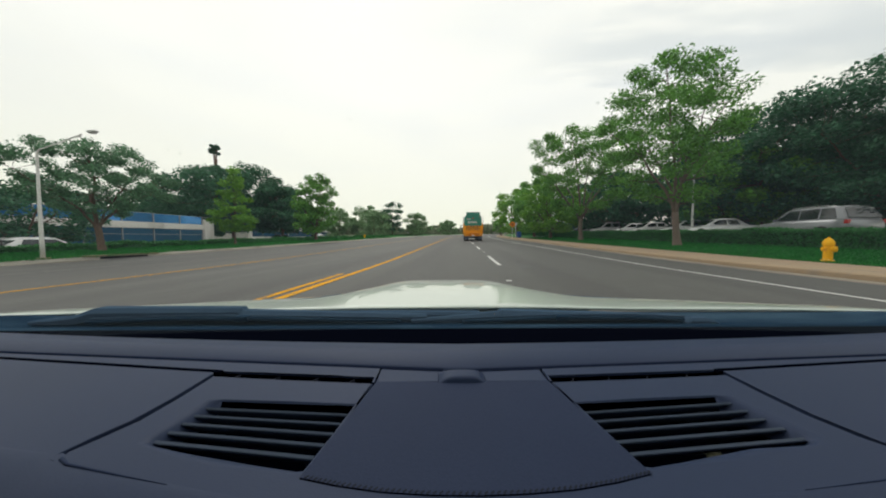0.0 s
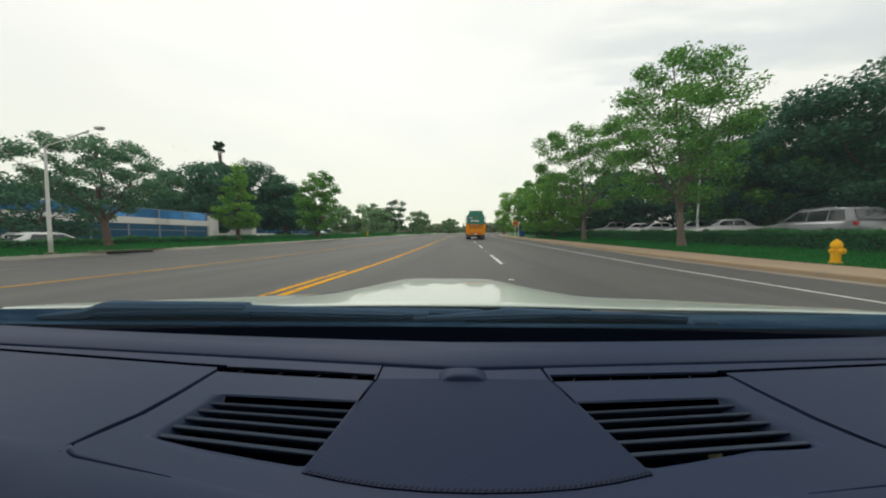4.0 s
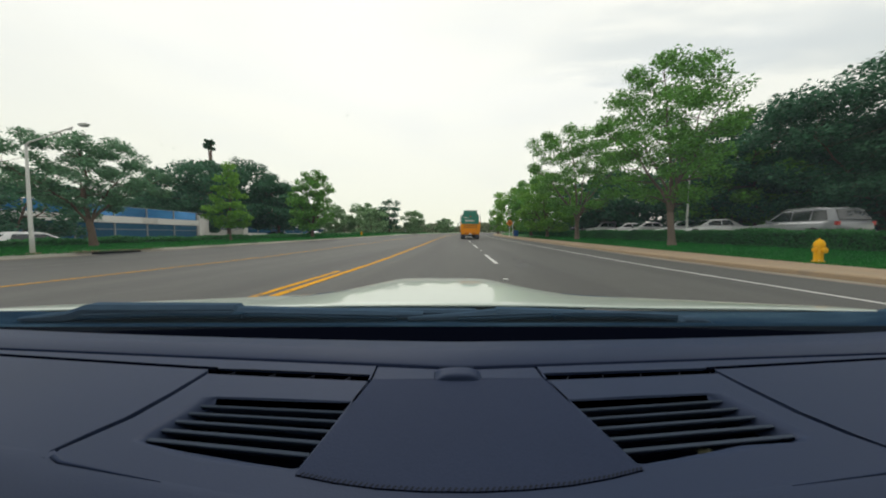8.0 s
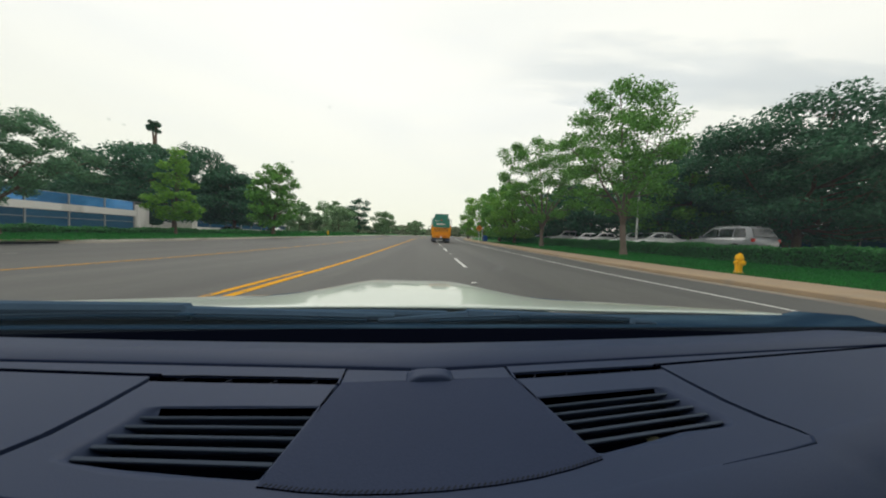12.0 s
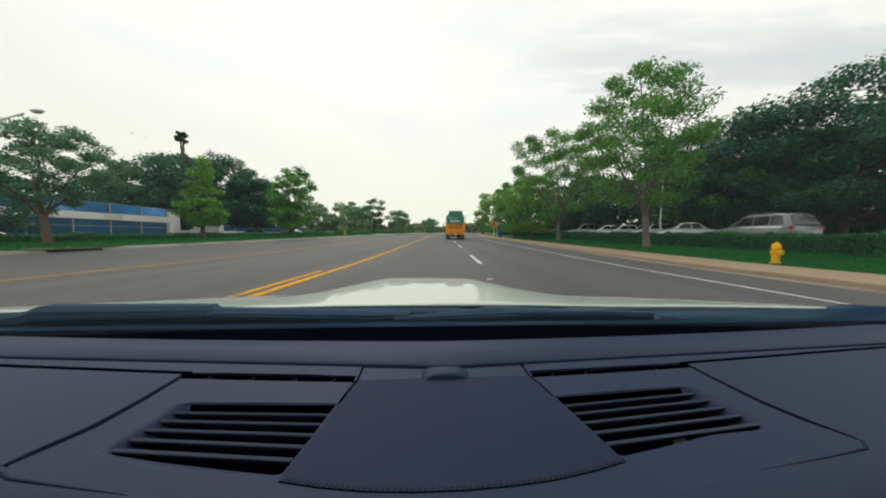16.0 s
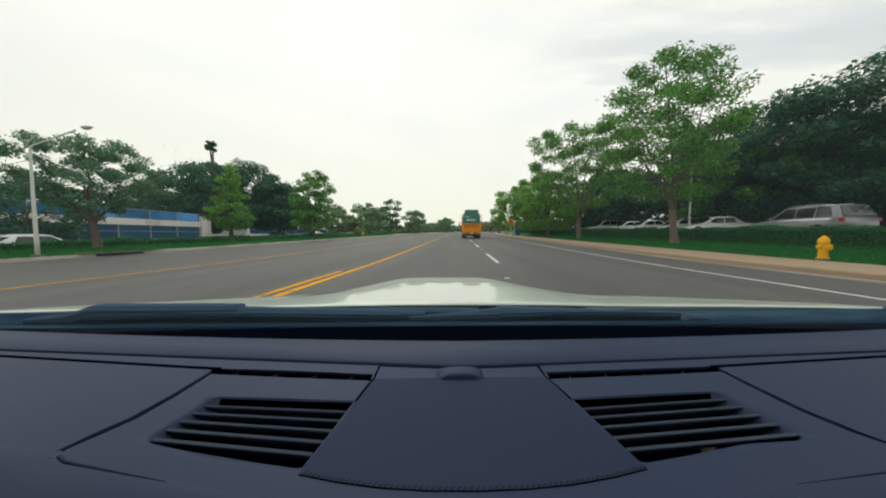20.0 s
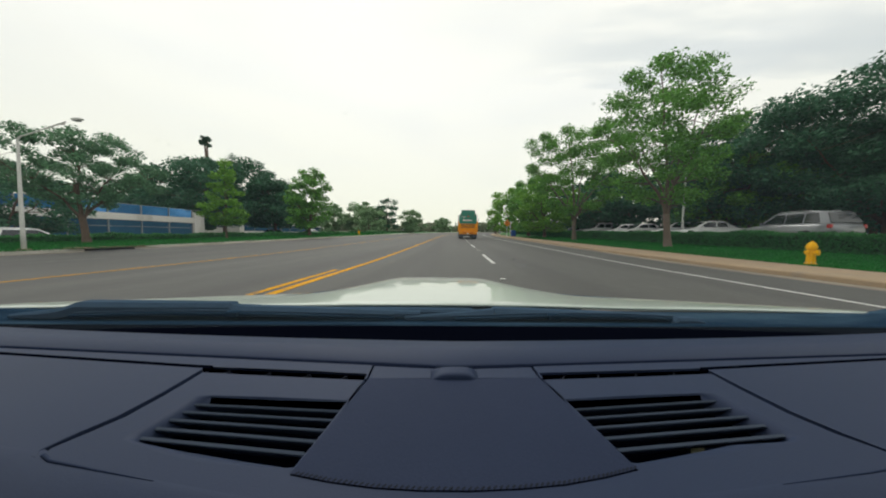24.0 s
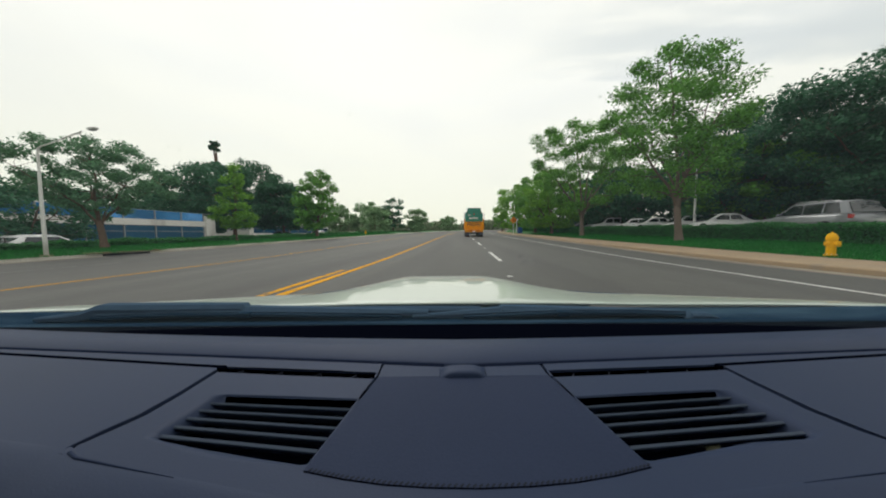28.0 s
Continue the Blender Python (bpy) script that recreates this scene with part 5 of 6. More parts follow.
part("diamond", box(0, -0.08, 2.55, 0.92, 0.02, 0.92, 0.03, turn=pose(0, 0, 0, 0, 45, 0)), M_SIGN, ws)
for i, w in enumerate((0.34, 0.5, 0.30)):
    part("legend_bar", box(0, -0.095, 2.72 - 0.16 * i, w, 0.012, 0.07), M_STRIPE, ws)
bn = thing("newspaper_box", "blue plastic box on the verge", "box", Matrix.Translation((11.6, 52.0, ground_right(11.6, 52.0))))
part("case", box(0, 0, 0.6, 0.8, 0.6, 1.2, 0.05), M_BLUE, bn)
part("foot", box(0, 0, 0.04, 0.9, 0.7, 0.08, 0.02), M_RUBBER, bn)
ps = thing("street_sign", "slim white street sign post by the trees", "road sign", Matrix.Translation((12.6, 60.0, ground_right(12.6, 60.0))))
part("post", tube([(0, 0, -0.1), (0, 0, 3.4)], [0.07, 0.07], 10), M_POLE, ps)
part("plate", box(0, -0.08, 3.0, 0.6, 0.02, 0.75, 0.02), M_SIGNWHITE, ps)


def lot_lamp(m, high, label):
    t = thing("car_park_lamp", label, "lamp", m, "car park lamps")
    part("mast", tube([(0, 0, -0.2), (0, 0, high)], [0.09, 0.06], 10), M_POLE, t)
    part("crossbar", box(0, 0, high, 1.6, 0.07, 0.07, 0.01), M_POLE, t)
    for s in (-1, 1):
        part("lamp_head", box(s * 0.8, 0, high - 0.02, 0.6, 0.3, 0.14, 0.03), M_MULLION, t)
    part("footing", lathe([(0.25, -0.2), (0.25, 0.6)], 14), M_CONCRETE, t)


lot_lamp(Matrix.Translation((-35.0, 50.5, ground_left(-35.0, 50.5))), 4.6, "grey twin-head car park lamp")
lot_lamp(Matrix.Translation((20.2, 24.0, ground_right(20.2, 24.0))), 7.5, "grey twin-head lamp between parked cars")


# ---------------------------------------------------------------- vehicles
def parked_car(label, m, paint, suv=True, length=4.8):
    """A parked car: lower body, glasshouse, panes, wheels, lamps, handles. Its nose points along +y."""
    t = thing("car", label, "car", m, "parked cars")
    hw, roof = (0.92, 1.74) if suv else (0.89, 1.45)
    belt = 1.02 if suv else 0.90
    L = length / 2

    def ring(y, w, z0, z1):
        r = 0.10
        return [(-w + r, y, z0), (w - r, y, z0), (w, y, z0 + r), (w + 0.01, y, (z0 + z1) / 2), (w - 0.03, y, z1 - 0.08), (w - 0.12, y, z1), (-w + 0.12, y, z1), (-w + 0.03, y, z1 - 0.08), (-w - 0.01, y, (z0 + z1) / 2), (-w, y, z0 + r)]

    nose = belt - (0.18 if suv else 0.24)
    part("body", loft([ring(-L, hw - 0.16, 0.42, belt - 0.12), ring(-L + 0.10, hw - 0.05, 0.30, belt - 0.02), ring(-L + 0.6, hw, 0.24, belt), ring(0.3, hw, 0.22, belt), ring(0.95, hw, 0.22, belt - 0.02),
                       ring(L - 0.75, hw, 0.24, nose + 0.08), ring(L - 0.2, hw - 0.05, 0.28, nose - 0.02), ring(L, hw - 0.20, 0.40, nose - 0.16)]), paint, t, smooth=True)
    rear = -L + (0.10 if suv else 0.75)
    front = 1.0

    def cab(y, w, z):
        return [(-w, y, z), (w, y, z)]

    wt_, wb = hw - 0.24, hw - 0.09
    base = [(rear, belt - 0.02), (front + 0.15, belt - 0.04)]
    top = [(rear + (0.28 if suv else 0.75), roof - 0.06), (rear + (0.6 if suv else 1.0), roof), (front - 1.0, roof), (front - 0.65, roof - 0.05)]
    v = [(-wb, base[0][0], base[0][1]), (wb, base[0][0], base[0][1]), (wb, base[1][0], base[1][1]), (-wb, base[1][0], base[1][1])]
    bm = bmesh.new()
    lo = [bm.verts.new(p) for p in v]
    up = [[bm.verts.new((s * wt_, y, z)) for y, z in top] for s in (-1, 1)]
    bm.faces.new((lo[0], lo[1], up[1][0], up[0][0]))
    bm.faces.new((lo[3], up[0][3], up[1][3], lo[2]))
    for k in range(3):
        bm.faces.new((up[0][k], up[1][k], up[1][k + 1], up[0][k + 1]))
    bm.faces.new([lo[0]] + up[0] + [lo[3]])
    bm.faces.new([lo[1], lo[2]] + up[1][::-1])
    bmesh.ops.recalc_face_normals(bm, faces=bm.faces)
    bmesh.ops.bevel(bm, geom=list(bm.edges), offset=0.05, segments=3, affect="EDGES")
    part("cabin", bm, paint, t, smooth=True)
    # side panes, two or three on each side, and the two screens, a little proud
    cuts = [(rear + 0.35, rear + 1.05), (rear + 1.13, rear + 1.95), (rear + 2.03, front - 0.15)] if suv else [(rear + 0.62, rear + 1.35), (rear + 1.43, front - 0.12)]
    for s in (-1, 1):
        for i, (a, b) in enumerate(cuts):
            slope_a = 0.18 if i == 0 else 0.0
            slope_b = 0.62 if i == len(cuts) - 1 else 0.0
            zb, zt = belt + 0.05, roof - 0.13
            fb, ft = (zb - belt) / (roof - belt), (zt - belt) / (roof - belt)
            xb, xt = wb + (wt_ - wb) * fb + 0.012, wt_ + (wb - wt_) * (1 - ft) + 0.012
            quad = [(s * xb, a, zb), (s * xb, b, zb), (s * xt, b - slope_b, zt), (s * xt, a + slope_a, zt)]
            bm = bmesh.new()
            f1 = [bm.verts.new(p) for p in quad]
            f2 = [bm.verts.new((p[0] - s * 0.03, p[1], p[2])) for p in quad]
            bm.faces.new(f1)
            bm.faces.new(f2[::-1])
            for k in range(4):
                bm.faces.new((f1[k], f2[k], f2[(k + 1) % 4], f1[(k + 1) % 4]))
            bmesh.ops.recalc_face_normals(bm, faces=bm.faces)
            part("side_window", bm, M_TINTED, t, "dark unseen side pane tinted to dim the cabin")
    for (y0, z0, y1, z1, name) in ((front + 0.135, belt + 0.03, front - 0.60, roof - 0.10, "windscreen"), (rear - 0.012, belt + 0.06, top[0][0] - 0.03, roof - 0.12, "rear_window")):
        sg = 1 if name == "windscreen" else -1
        quad = [(-wb + 0.1, y0 + sg * 0.02, z0), (wb - 0.1, y0 + sg * 0.02, z0), (wt_ - 0.06, y1 + sg * 0.04, z1), (-wt_ + 0.06, y1 + sg * 0.04, z1)]
        bm = bmesh.new()
        f1 = [bm.verts.new(p) for p in quad]
        f2 = [bm.verts.new((p[0], p[1] - sg * 0.03, p[2] - 0.01)) for p in quad]
        bm.faces.new(f1)
        bm.faces.new(f2[::-1])
        for k in range(4):
            bm.faces.new((f1[k], f2[k], f2[(k + 1) % 4], f1[(k + 1) % 4]))
        bmesh.ops.recalc_face_normals(bm, faces=bm.faces)
        part(name, bm, M_TINTED, t)
    for s in (-1, 1):
        for y in (-L + 0.95, L - 0.92):
            w = part("wheel", lathe([(0.20, -0.10), (0.30, -0.11), (0.34, -0.07), (0.34, 0.07), (0.30, 0.11), (0.20, 0.10)], 22, "X", (s * (hw - 0.09), y, 0.34)), M_RUBBER, t)
            part("rim", lathe([(0.04, -0.112), (0.17, -0.108), (0.205, -0.06), (0.205, 0.06), (0.17, 0.108), (0.04, 0.112)], 14, "X", (s * (hw - 0.09), y, 0.34)), M_ALLOY, w)
        part("headlamp", box(s * (hw - 0.27), L - 0.14, nose - 0.12, 0.36, 0.16, 0.12, 0.03), M_LENS, t)
        part("tail_lamp", box(s * (hw - 0.13), -L + 0.08, belt - 0.16, 0.16, 0.14, 0.22, 0.03), M_TAIL, t)
        part("mirror", box(s * (hw + 0.06), front - 0.22, belt + 0.07, 0.18, 0.12, 0.13, 0.04), paint, t)
        part("door_handle", box(s * (hw + 0.012), -0.15, belt - 0.16, 0.02, 0.16, 0.03, 0.006), M_ALLOY, t)
        if suv:
            part("roof_rail", tube([(s * wt_, -1.5, roof - 0.02), (s * wt_, -1.4, roof + 0.05), (s * wt_, 0.1, roof + 0.05), (s * wt_, 0.2, roof - 0.02)], [0.018] * 4, 6), M_ALLOY, t)
    part("grille", box(0, L - 0.03, nose - 0.26, 1.0, 0.08, 0.16, 0.02), M_RUBBER, t)
    return t


def park(label, x, y, turn, paint, suv, left=False, length=4.8):
    z = (ground_left if left else ground_right)(x, y)
    parked_car(label, pose(x, y, z, 0, 0, turn), paint, suv, length)


park("silver estate SUV parked behind the hedge", 20.9, 17.0, -3, M_SILVER, True, length=4.7)
park("white saloon car parked nose to the hedge", 20.9, 22.6, 78, M_PEARL, False)
park("pale silver car parked nose to the hedge", 20.9, 25.6, 78, M_PEARL, False)
park("white saloon car parked nose to the hedge", 20.8, 29.8, 80, M_PEARL, False)
park("white saloon car parked nose to the hedge", 20.8, 33.0, 80, M_PEARL, False)
park("white SUV parked nose to the hedge", 20.8, 38.2, 82, M_PEARL, True)
park("silver car parked nose to the hedge", 20.8, 41.4, 82, M_SILVER, False)
park("dark car parked nose to the hedge", 20.8, 46.5, 84, M_DARKPAINT, False)
park("white car parked behind the low hedge", -24.6, 13.4, 4, M_PEARL, False, True, 4.9)
park("silver car parked beside the far lawn", -34.0, 46.5, 80, M_SILVER, False, True)
park("white car parked beside the far lawn", -30.0, 52.0, 80, M_PEARL, False, True)

# refuse truck ahead in the lane
tx, ty = 1.80, 36.5
truck = thing("refuse_truck", "green and orange refuse truck seen from behind on the road", "truck", Matrix.Translation((tx, ty, rise(ty) - 0.02)))


def prism(outline_xz, y0, y1, bevel=0.0):
    """A body of one cross-section along the truck."""
    bm = bmesh.new()
    a = [bm.verts.new((x, y0, z)) for x, z in outline_xz]
    b = [bm.verts.new((x, y1, z)) for x, z in outline_xz]
    n = len(a)
    bm.faces.new(a)
    bm.faces.new(b[::-1])
    for k in range(n):
        bm.faces.new((a[k], b[k], b[(k + 1) % n], a[(k + 1) % n]))
    bmesh.ops.recalc_face_normals(bm, faces=bm.faces)
    if bevel:
        bmesh.ops.bevel(bm, geom=list(bm.edges), offset=bevel, segments=2, affect="EDGES")
    return bm


part("hopper", prism([(-1.22, 2.15), (1.22, 2.15), (1.22, 3.25), (1.02, 3.62), (-1.02, 3.62), (-1.22, 3.25)], 0.15, 2.2, 0.05), M_GREEN, truck, "green steel hopper")
part("load_body", prism([(-1.24, 0.95), (1.24, 0.95), (1.24, 3.45), (1.1, 3.62), (-1.1, 3.62), (-1.24, 3.45)], 2.25, 7.4, 0.05), M_GREEN, truck)
part("roof_cap", box(0, 0.9, 3.82, 1.9, 1.3, 0.42, 0.06), M_GREEN, truck)
part("cap_rail", box(0, 0.24, 4.02, 1.95, 0.06, 0.07, 0.01), M_GREEN, truck)
tg = part("tailgate", prism([(-1.28, 1.05), (1.28, 1.05), (1.28, 2.14), (-1.28, 2.14)], 0.02, 0.7, 0.04), M_ORANGE, truck, "orange tailgate with slanting stripes")
for row in range(2):
    for i in range(9):
        x = -0.88 + 0.22 * i
        part("stripe", box(x, 0.008, 1.98 - 0.30 * row, 0.09, 0.014, 0.27, turn=pose(0, 0, 0, 0, 24 if row else 24, 0)), M_STRIPE, tg)
part("bumper", box(0, 0.1, 0.86, 2.5, 0.5, 0.36, 0.04), M_ORANGE, truck)
part("step_bar", box(0, -0.12, 0.98, 1.9, 0.16, 0.07, 0.02), M_ORANGE, truck)
for s in (-1, 1):
    part("side_post", box(s * 1.32, 0.3, 1.75, 0.14, 0.5, 1.5, 0.03), M_ORANGE, truck)
    part("hand_rail", tube([(s * 1.38, 0.1, 2.2), (s * 1.40, 0.0, 2.8), (s * 1.36, 0.1, 3.4)], [0.03] * 3, 8), M_RUBBER, truck)
    part("mud_flap", box(s * 0.98, 0.35, 0.55, 0.62, 0.03, 0.62, 0.01), M_FLAP, truck, "grey mud flap")
    for dx in (0.80, 1.12):
        for y in (1.0, 2.3, 6.6):
            w = part("wheel", lathe([(0.26, -0.12), (0.46, -0.14), (0.50, -0.08), (0.50, 0.08), (0.46, 0.14), (0.26, 0.12)], 20, "X", (s * dx, y, 0.50)), M_RUBBER, truck)
            part("rim", lathe([(0.06, -0.10), (0.25, -0.12), (0.25, 0.12), (0.06, 0.10)], 12, "X", (s * dx, y, 0.50)), M_ALLOY, w)
    for j in range(2):
        part("tail_lamp", lathe([(0.085, -0.03), (0.085, 0.03)], 14, "Y", (s * (0.38 + 0.24 * j), -0.16, 0.86)), M_TAIL, truck)
    part("marker_lamp", box(s * 0.85, 0.13, 3.30, 0.14, 0.05, 0.07, 0.01), M_TAIL, truck)
    part("mirror_arm", box(s * 1.52, 7.9, 2.5, 0.5, 0.08, 0.08), M_RUBBER, truck)
    part("mirror", box(s * 1.75, 7.9, 2.35, 0.10, 0.12, 0.7, 0.03), M_RUBBER, truck)
part("warning_lamp", lathe([(0.11, -0.03), (0.09, 0.05)], 14, "Y", (0, 0.12, 3.18)), M_TAIL, truck)
part("axle_beam", box(0, 1.0, 0.52, 1.3, 0.2, 0.2, 0.03), M_RUBBER, truck)
part("chassis", box(0, 4.3, 0.80, 0.95, 7.6, 0.26, 0.02), M_RUBBER, truck)
part("crew_cab", box(0, 8.5, 1.75, 2.4, 1.9, 2.1, 0.12), M_GREEN, truck)
for (x, z, w, h) in ((-0.62, 2.62, 0.16, 0.24), (-0.42, 2.62, 0.16, 0.24), (0.15, 2.58, 0.85, 0.09), (0.10, 2.70, 0.70, 0.07), (-0.65, 3.06, 0.55, 0.08)):
    part("emblem_bar", box(x, 0.135, z, w, 0.012, h, turn=pose(0, 0, 0, 0, 8, 0) if w < 0.2 else None), M_SIGNWHITE, truck)
part("licence_bar", box(0, -0.165, 0.76, 0.32, 0.012, 0.15), M_SIGNWHITE, truck)


# ---------------------------------------------------------------- buildings
def office(name, label, x_face, y0, y1, depth, base, storeys, bays, side):
    """Low office block: white bands, glass bays with mullions, plain end pier. Its long face looks to the road."""
    b = thing(name, label, "building")
    s = side
    xm = x_face - s * depth / 2
    top = storeys[-1][1]
    part("wall", box(xm, (y0 + y1) / 2, base + top / 2 - 0.15, depth - 0.4, y1 - y0 - 0.4, top - 0.3), M_PLASTER, b)
    for (z0, z1, kind) in storeys:
        if kind == "band":
            part("band", box(xm, (y0 + y1) / 2, base + (z0 + z1) / 2, depth, y1 - y0, z1 - z0, 0.03), M_PLASTER, b, "smooth white rendered band")
            continue
        glass = M_BLUEGLASS if kind == "blue" else M_DARKGLASS
        step = (y1 - y0 - 1.6) / bays
        for i in range(bays):
            yc = y0 + 0.1 + step * (i + 0.5)
            w = part("window", box(x_face - s * 0.16, yc, base + (z0 + z1) / 2, 0.06, step - 0.10, z1 - z0 - 0.02), glass, b, "tinted glass pane")
            part("mullion", box(x_face - s * 0.10, yc + step / 2, base + (z0 + z1) / 2, 0.12, 0.09, z1 - z0), M_MULLION, w)
            if kind == "dark":
                part("transom", box(x_face - s * 0.11, yc, base + z0 + (z1 - z0) * 0.62, 0.08, step - 0.10, 0.06), M_MULLION, w)
    for yy in (y0 + 0.6, y1 - 0.65):
        part("pier", box(xm + s * 0.10, yy, base + top / 2 - 0.2, depth + 0.1, 1.3, top - 0.4, 0.03), M_PLASTER, b, "white end pier")
    part("roof", box(xm, (y0 + y1) / 2, base + top + 0.03, depth - 0.6, y1 - y0 - 0.6, 0.05), M_MULLION, b)
    return b


office("office_building", "low white office with blue glass bands beside the car park", -36.0, 8.0, 35.4, 22.0, -0.25,
       [(0.0, 0.5, "band"), (0.5, 2.3, "dark"), (2.3, 3.0, "band"), (3.0, 4.05, "blue")], 9, 1)
office("office_building", "far white office glimpsed between trees", 46.0, 20.0, 70.0, 20.0, 0.9, [(0.0, 1.0, "band"), (1.0, 2.6, "dark"), (2.6, 3.4, "band")], 10, -1)
office("office_building", "far low white office across the lots", -52.0, 60.0, 100.0, 20.0, 0.6, [(0.0, 0.6, "band"), (0.6, 2.4, "dark"), (2.4, 4.0, "band")], 8, 1)


# ---------------------------------------------------------------- the street that the car has come along
def again(tree, x, y, size, turn, label, left=False):
    z = (ground_left if left else ground_right)(x + bend(y), y)
    o = copy_thing(tree, pose(x + bend(y), y, z, 0, 0, turn))
    o.scale = (size, size, size * (1 + 0.06 * math.sin(turn)))
    o["label"] = label


rng_s = random.Random(77)
VASE, SLIM, BRIGHT, GREEN, DOME, DOME2, CONE = grown[0], grown[1], grown[2], grown[3], grown[6], grown[7], grown[15]
for k in range(33):
    y = -9.0 - 14.2 * k + rng_s.uniform(-3, 3)
    if not (-262 < y < -236 or -112 < y < -92):
        tree, label = rng_s.choice(((VASE, "tall leafy street tree on the lawn bank"), (SLIM, "street tree with several slim pale stems"), (BRIGHT, "bright green rounded street tree"), (GREEN, "green street tree beside the pavement")))
        again(tree, 13.4 + rng_s.uniform(-0.4, 0.6), y, rng_s.uniform(0.75, 1.0), rng_s.uniform(0, 360), label)
    tree, label = rng_s.choice(((GREEN, "green street tree on the lawn strip"), (CONE, "bright green young conical tree on the lawn"), (BRIGHT, "bright green rounded street tree"), (DOME, "dark evergreen tree on the lawn strip")))
    again(tree, -18.6 + rng_s.uniform(-0.5, 0.5), y + 6, rng_s.uniform(0.6, 0.85), rng_s.uniform(0, 360), label, True)
    if k % 2:
        again(rng_s.choice((DOME, DOME2)), 26 + rng_s.uniform(-1, 3), y + 4, rng_s.uniform(0.75, 1.0), rng_s.uniform(0, 360), "broad dark evergreen tree behind the hedge")
        again(rng_s.choice((DOME, DOME2)), -30 + rng_s.uniform(-3, 2), y - 3, rng_s.uniform(0.7, 1.0), rng_s.uniform(0, 360), "broad dark evergreen tree behind the low hedge", True)
hedge("clipped dark green hedge along the lawn bank", 15.75, 0.62, 0.40, 0.78, -470, 2, 33, 60000, 0.12)
hedge("low clipped dark green hedge behind the lawn", -20.2, 0.60, 0.20, 0.32, -470, 2, 34, 40000, 0.12)
for y in (-40, -122, -232, -310):
    street_lamp("white curved steel street lamp on the lawn bank", pose(12.2, y, ground_right(12.2, y), 0, 0, 180), 8.6, 3.0, 0.11)
for y in (-92, -190, -395):
    street_lamp("white curved steel street lamp beside the kerb", Matrix.Translation((-16.6, y, ground_left(-16.6, y))), 8.6, 3.0, 0.11)
p = on_road(12.2, 122)
street_lamp("white curved steel street lamp on the lawn bank", pose(p.x, p.y, ground_right(p.x, 122), 0, 0, 180), 8.6, 3.0, 0.11)
for y, x in ((-268, 12.2), (-415, 12.2)):
    o = copy_thing(hyd, pose(x, y, ground_right(x, y)))
    o["label"] = "yellow cast-iron fire hydrant on the lawn bank"

office("office_building", "white two-storey office with blue glass windows", 40.0, -318.0, -256.0, 30.0, 0.75,
       [(0.0, 0.9, "band"), (0.9, 2.9, "dark"), (2.9, 4.4, "band"), (4.4, 5.8, "blue"), (5.8, 8.2, "band")], 12, -1)
office("office_building", "pale office with a tall teal glass front", 34.0, -206.0, -160.0, 26.0, 0.75,
       [(0.0, 0.5, "band"), (0.5, 3.2, "dark"), (3.2, 3.6, "band"), (3.6, 6.4, "blue"), (6.4, 8.0, "band")], 11, -1)
office("office_building", "long low white office behind the sign wall", 44.0, -120.0, -72.0, 22.0, 0.75, [(0.0, 0.8, "band"), (0.8, 2.8, "dark"), (2.8, 4.6, "band")], 10, -1)
office("office_building", "cream office with one wide blue window", 38.0, -62.0, -30.0, 24.0, 0.75,
       [(0.0, 0.6, "band"), (0.6, 2.4, "dark"), (2.4, 2.7, "band"), (2.7, 4.6, "blue"), (4.6, 6.6, "band")], 7, -1)
office("office_building", "low white office across the road", -40.0, -130.0, -70.0, 24.0, -0.4, [(0.0, 0.6, "band"), (0.6, 2.6, "dark"), (2.6, 4.4, "band")], 12, 1)

# sign wall of the office park, its two lines of lettering as bars
sw = thing("sign_wall", "low grey concrete sign wall on a dark plinth", "sign", pose(14.6, -101.0, ground_right(14.6, -101.0), 0, 0, -62))
part("plinth", box(0, 0, 0.20, 6.4, 0.62, 0.5, 0.02), M_MULLION, sw, "dark grey plinth")
part("panel", box(0, 0, 1.02, 6.6, 0.50, 1.14, 0.03), M_PALEKERB, sw)
for i in range(8):
    part("letter_bar", box(-1.75 + 0.5 * i, -0.262, 1.28, 0.34, 0.03, 0.30, 0.01), M_STRIPE, sw)
for i in range(16):
    part("letter_bar", box(-1.86 + 0.248 * i, -0.258, 0.86, 0.15, 0.02, 0.14), M_STRIPE, sw)
part("rule", box(0, -0.258, 1.04, 4.0, 0.02, 0.03), M_STRIPE, sw)

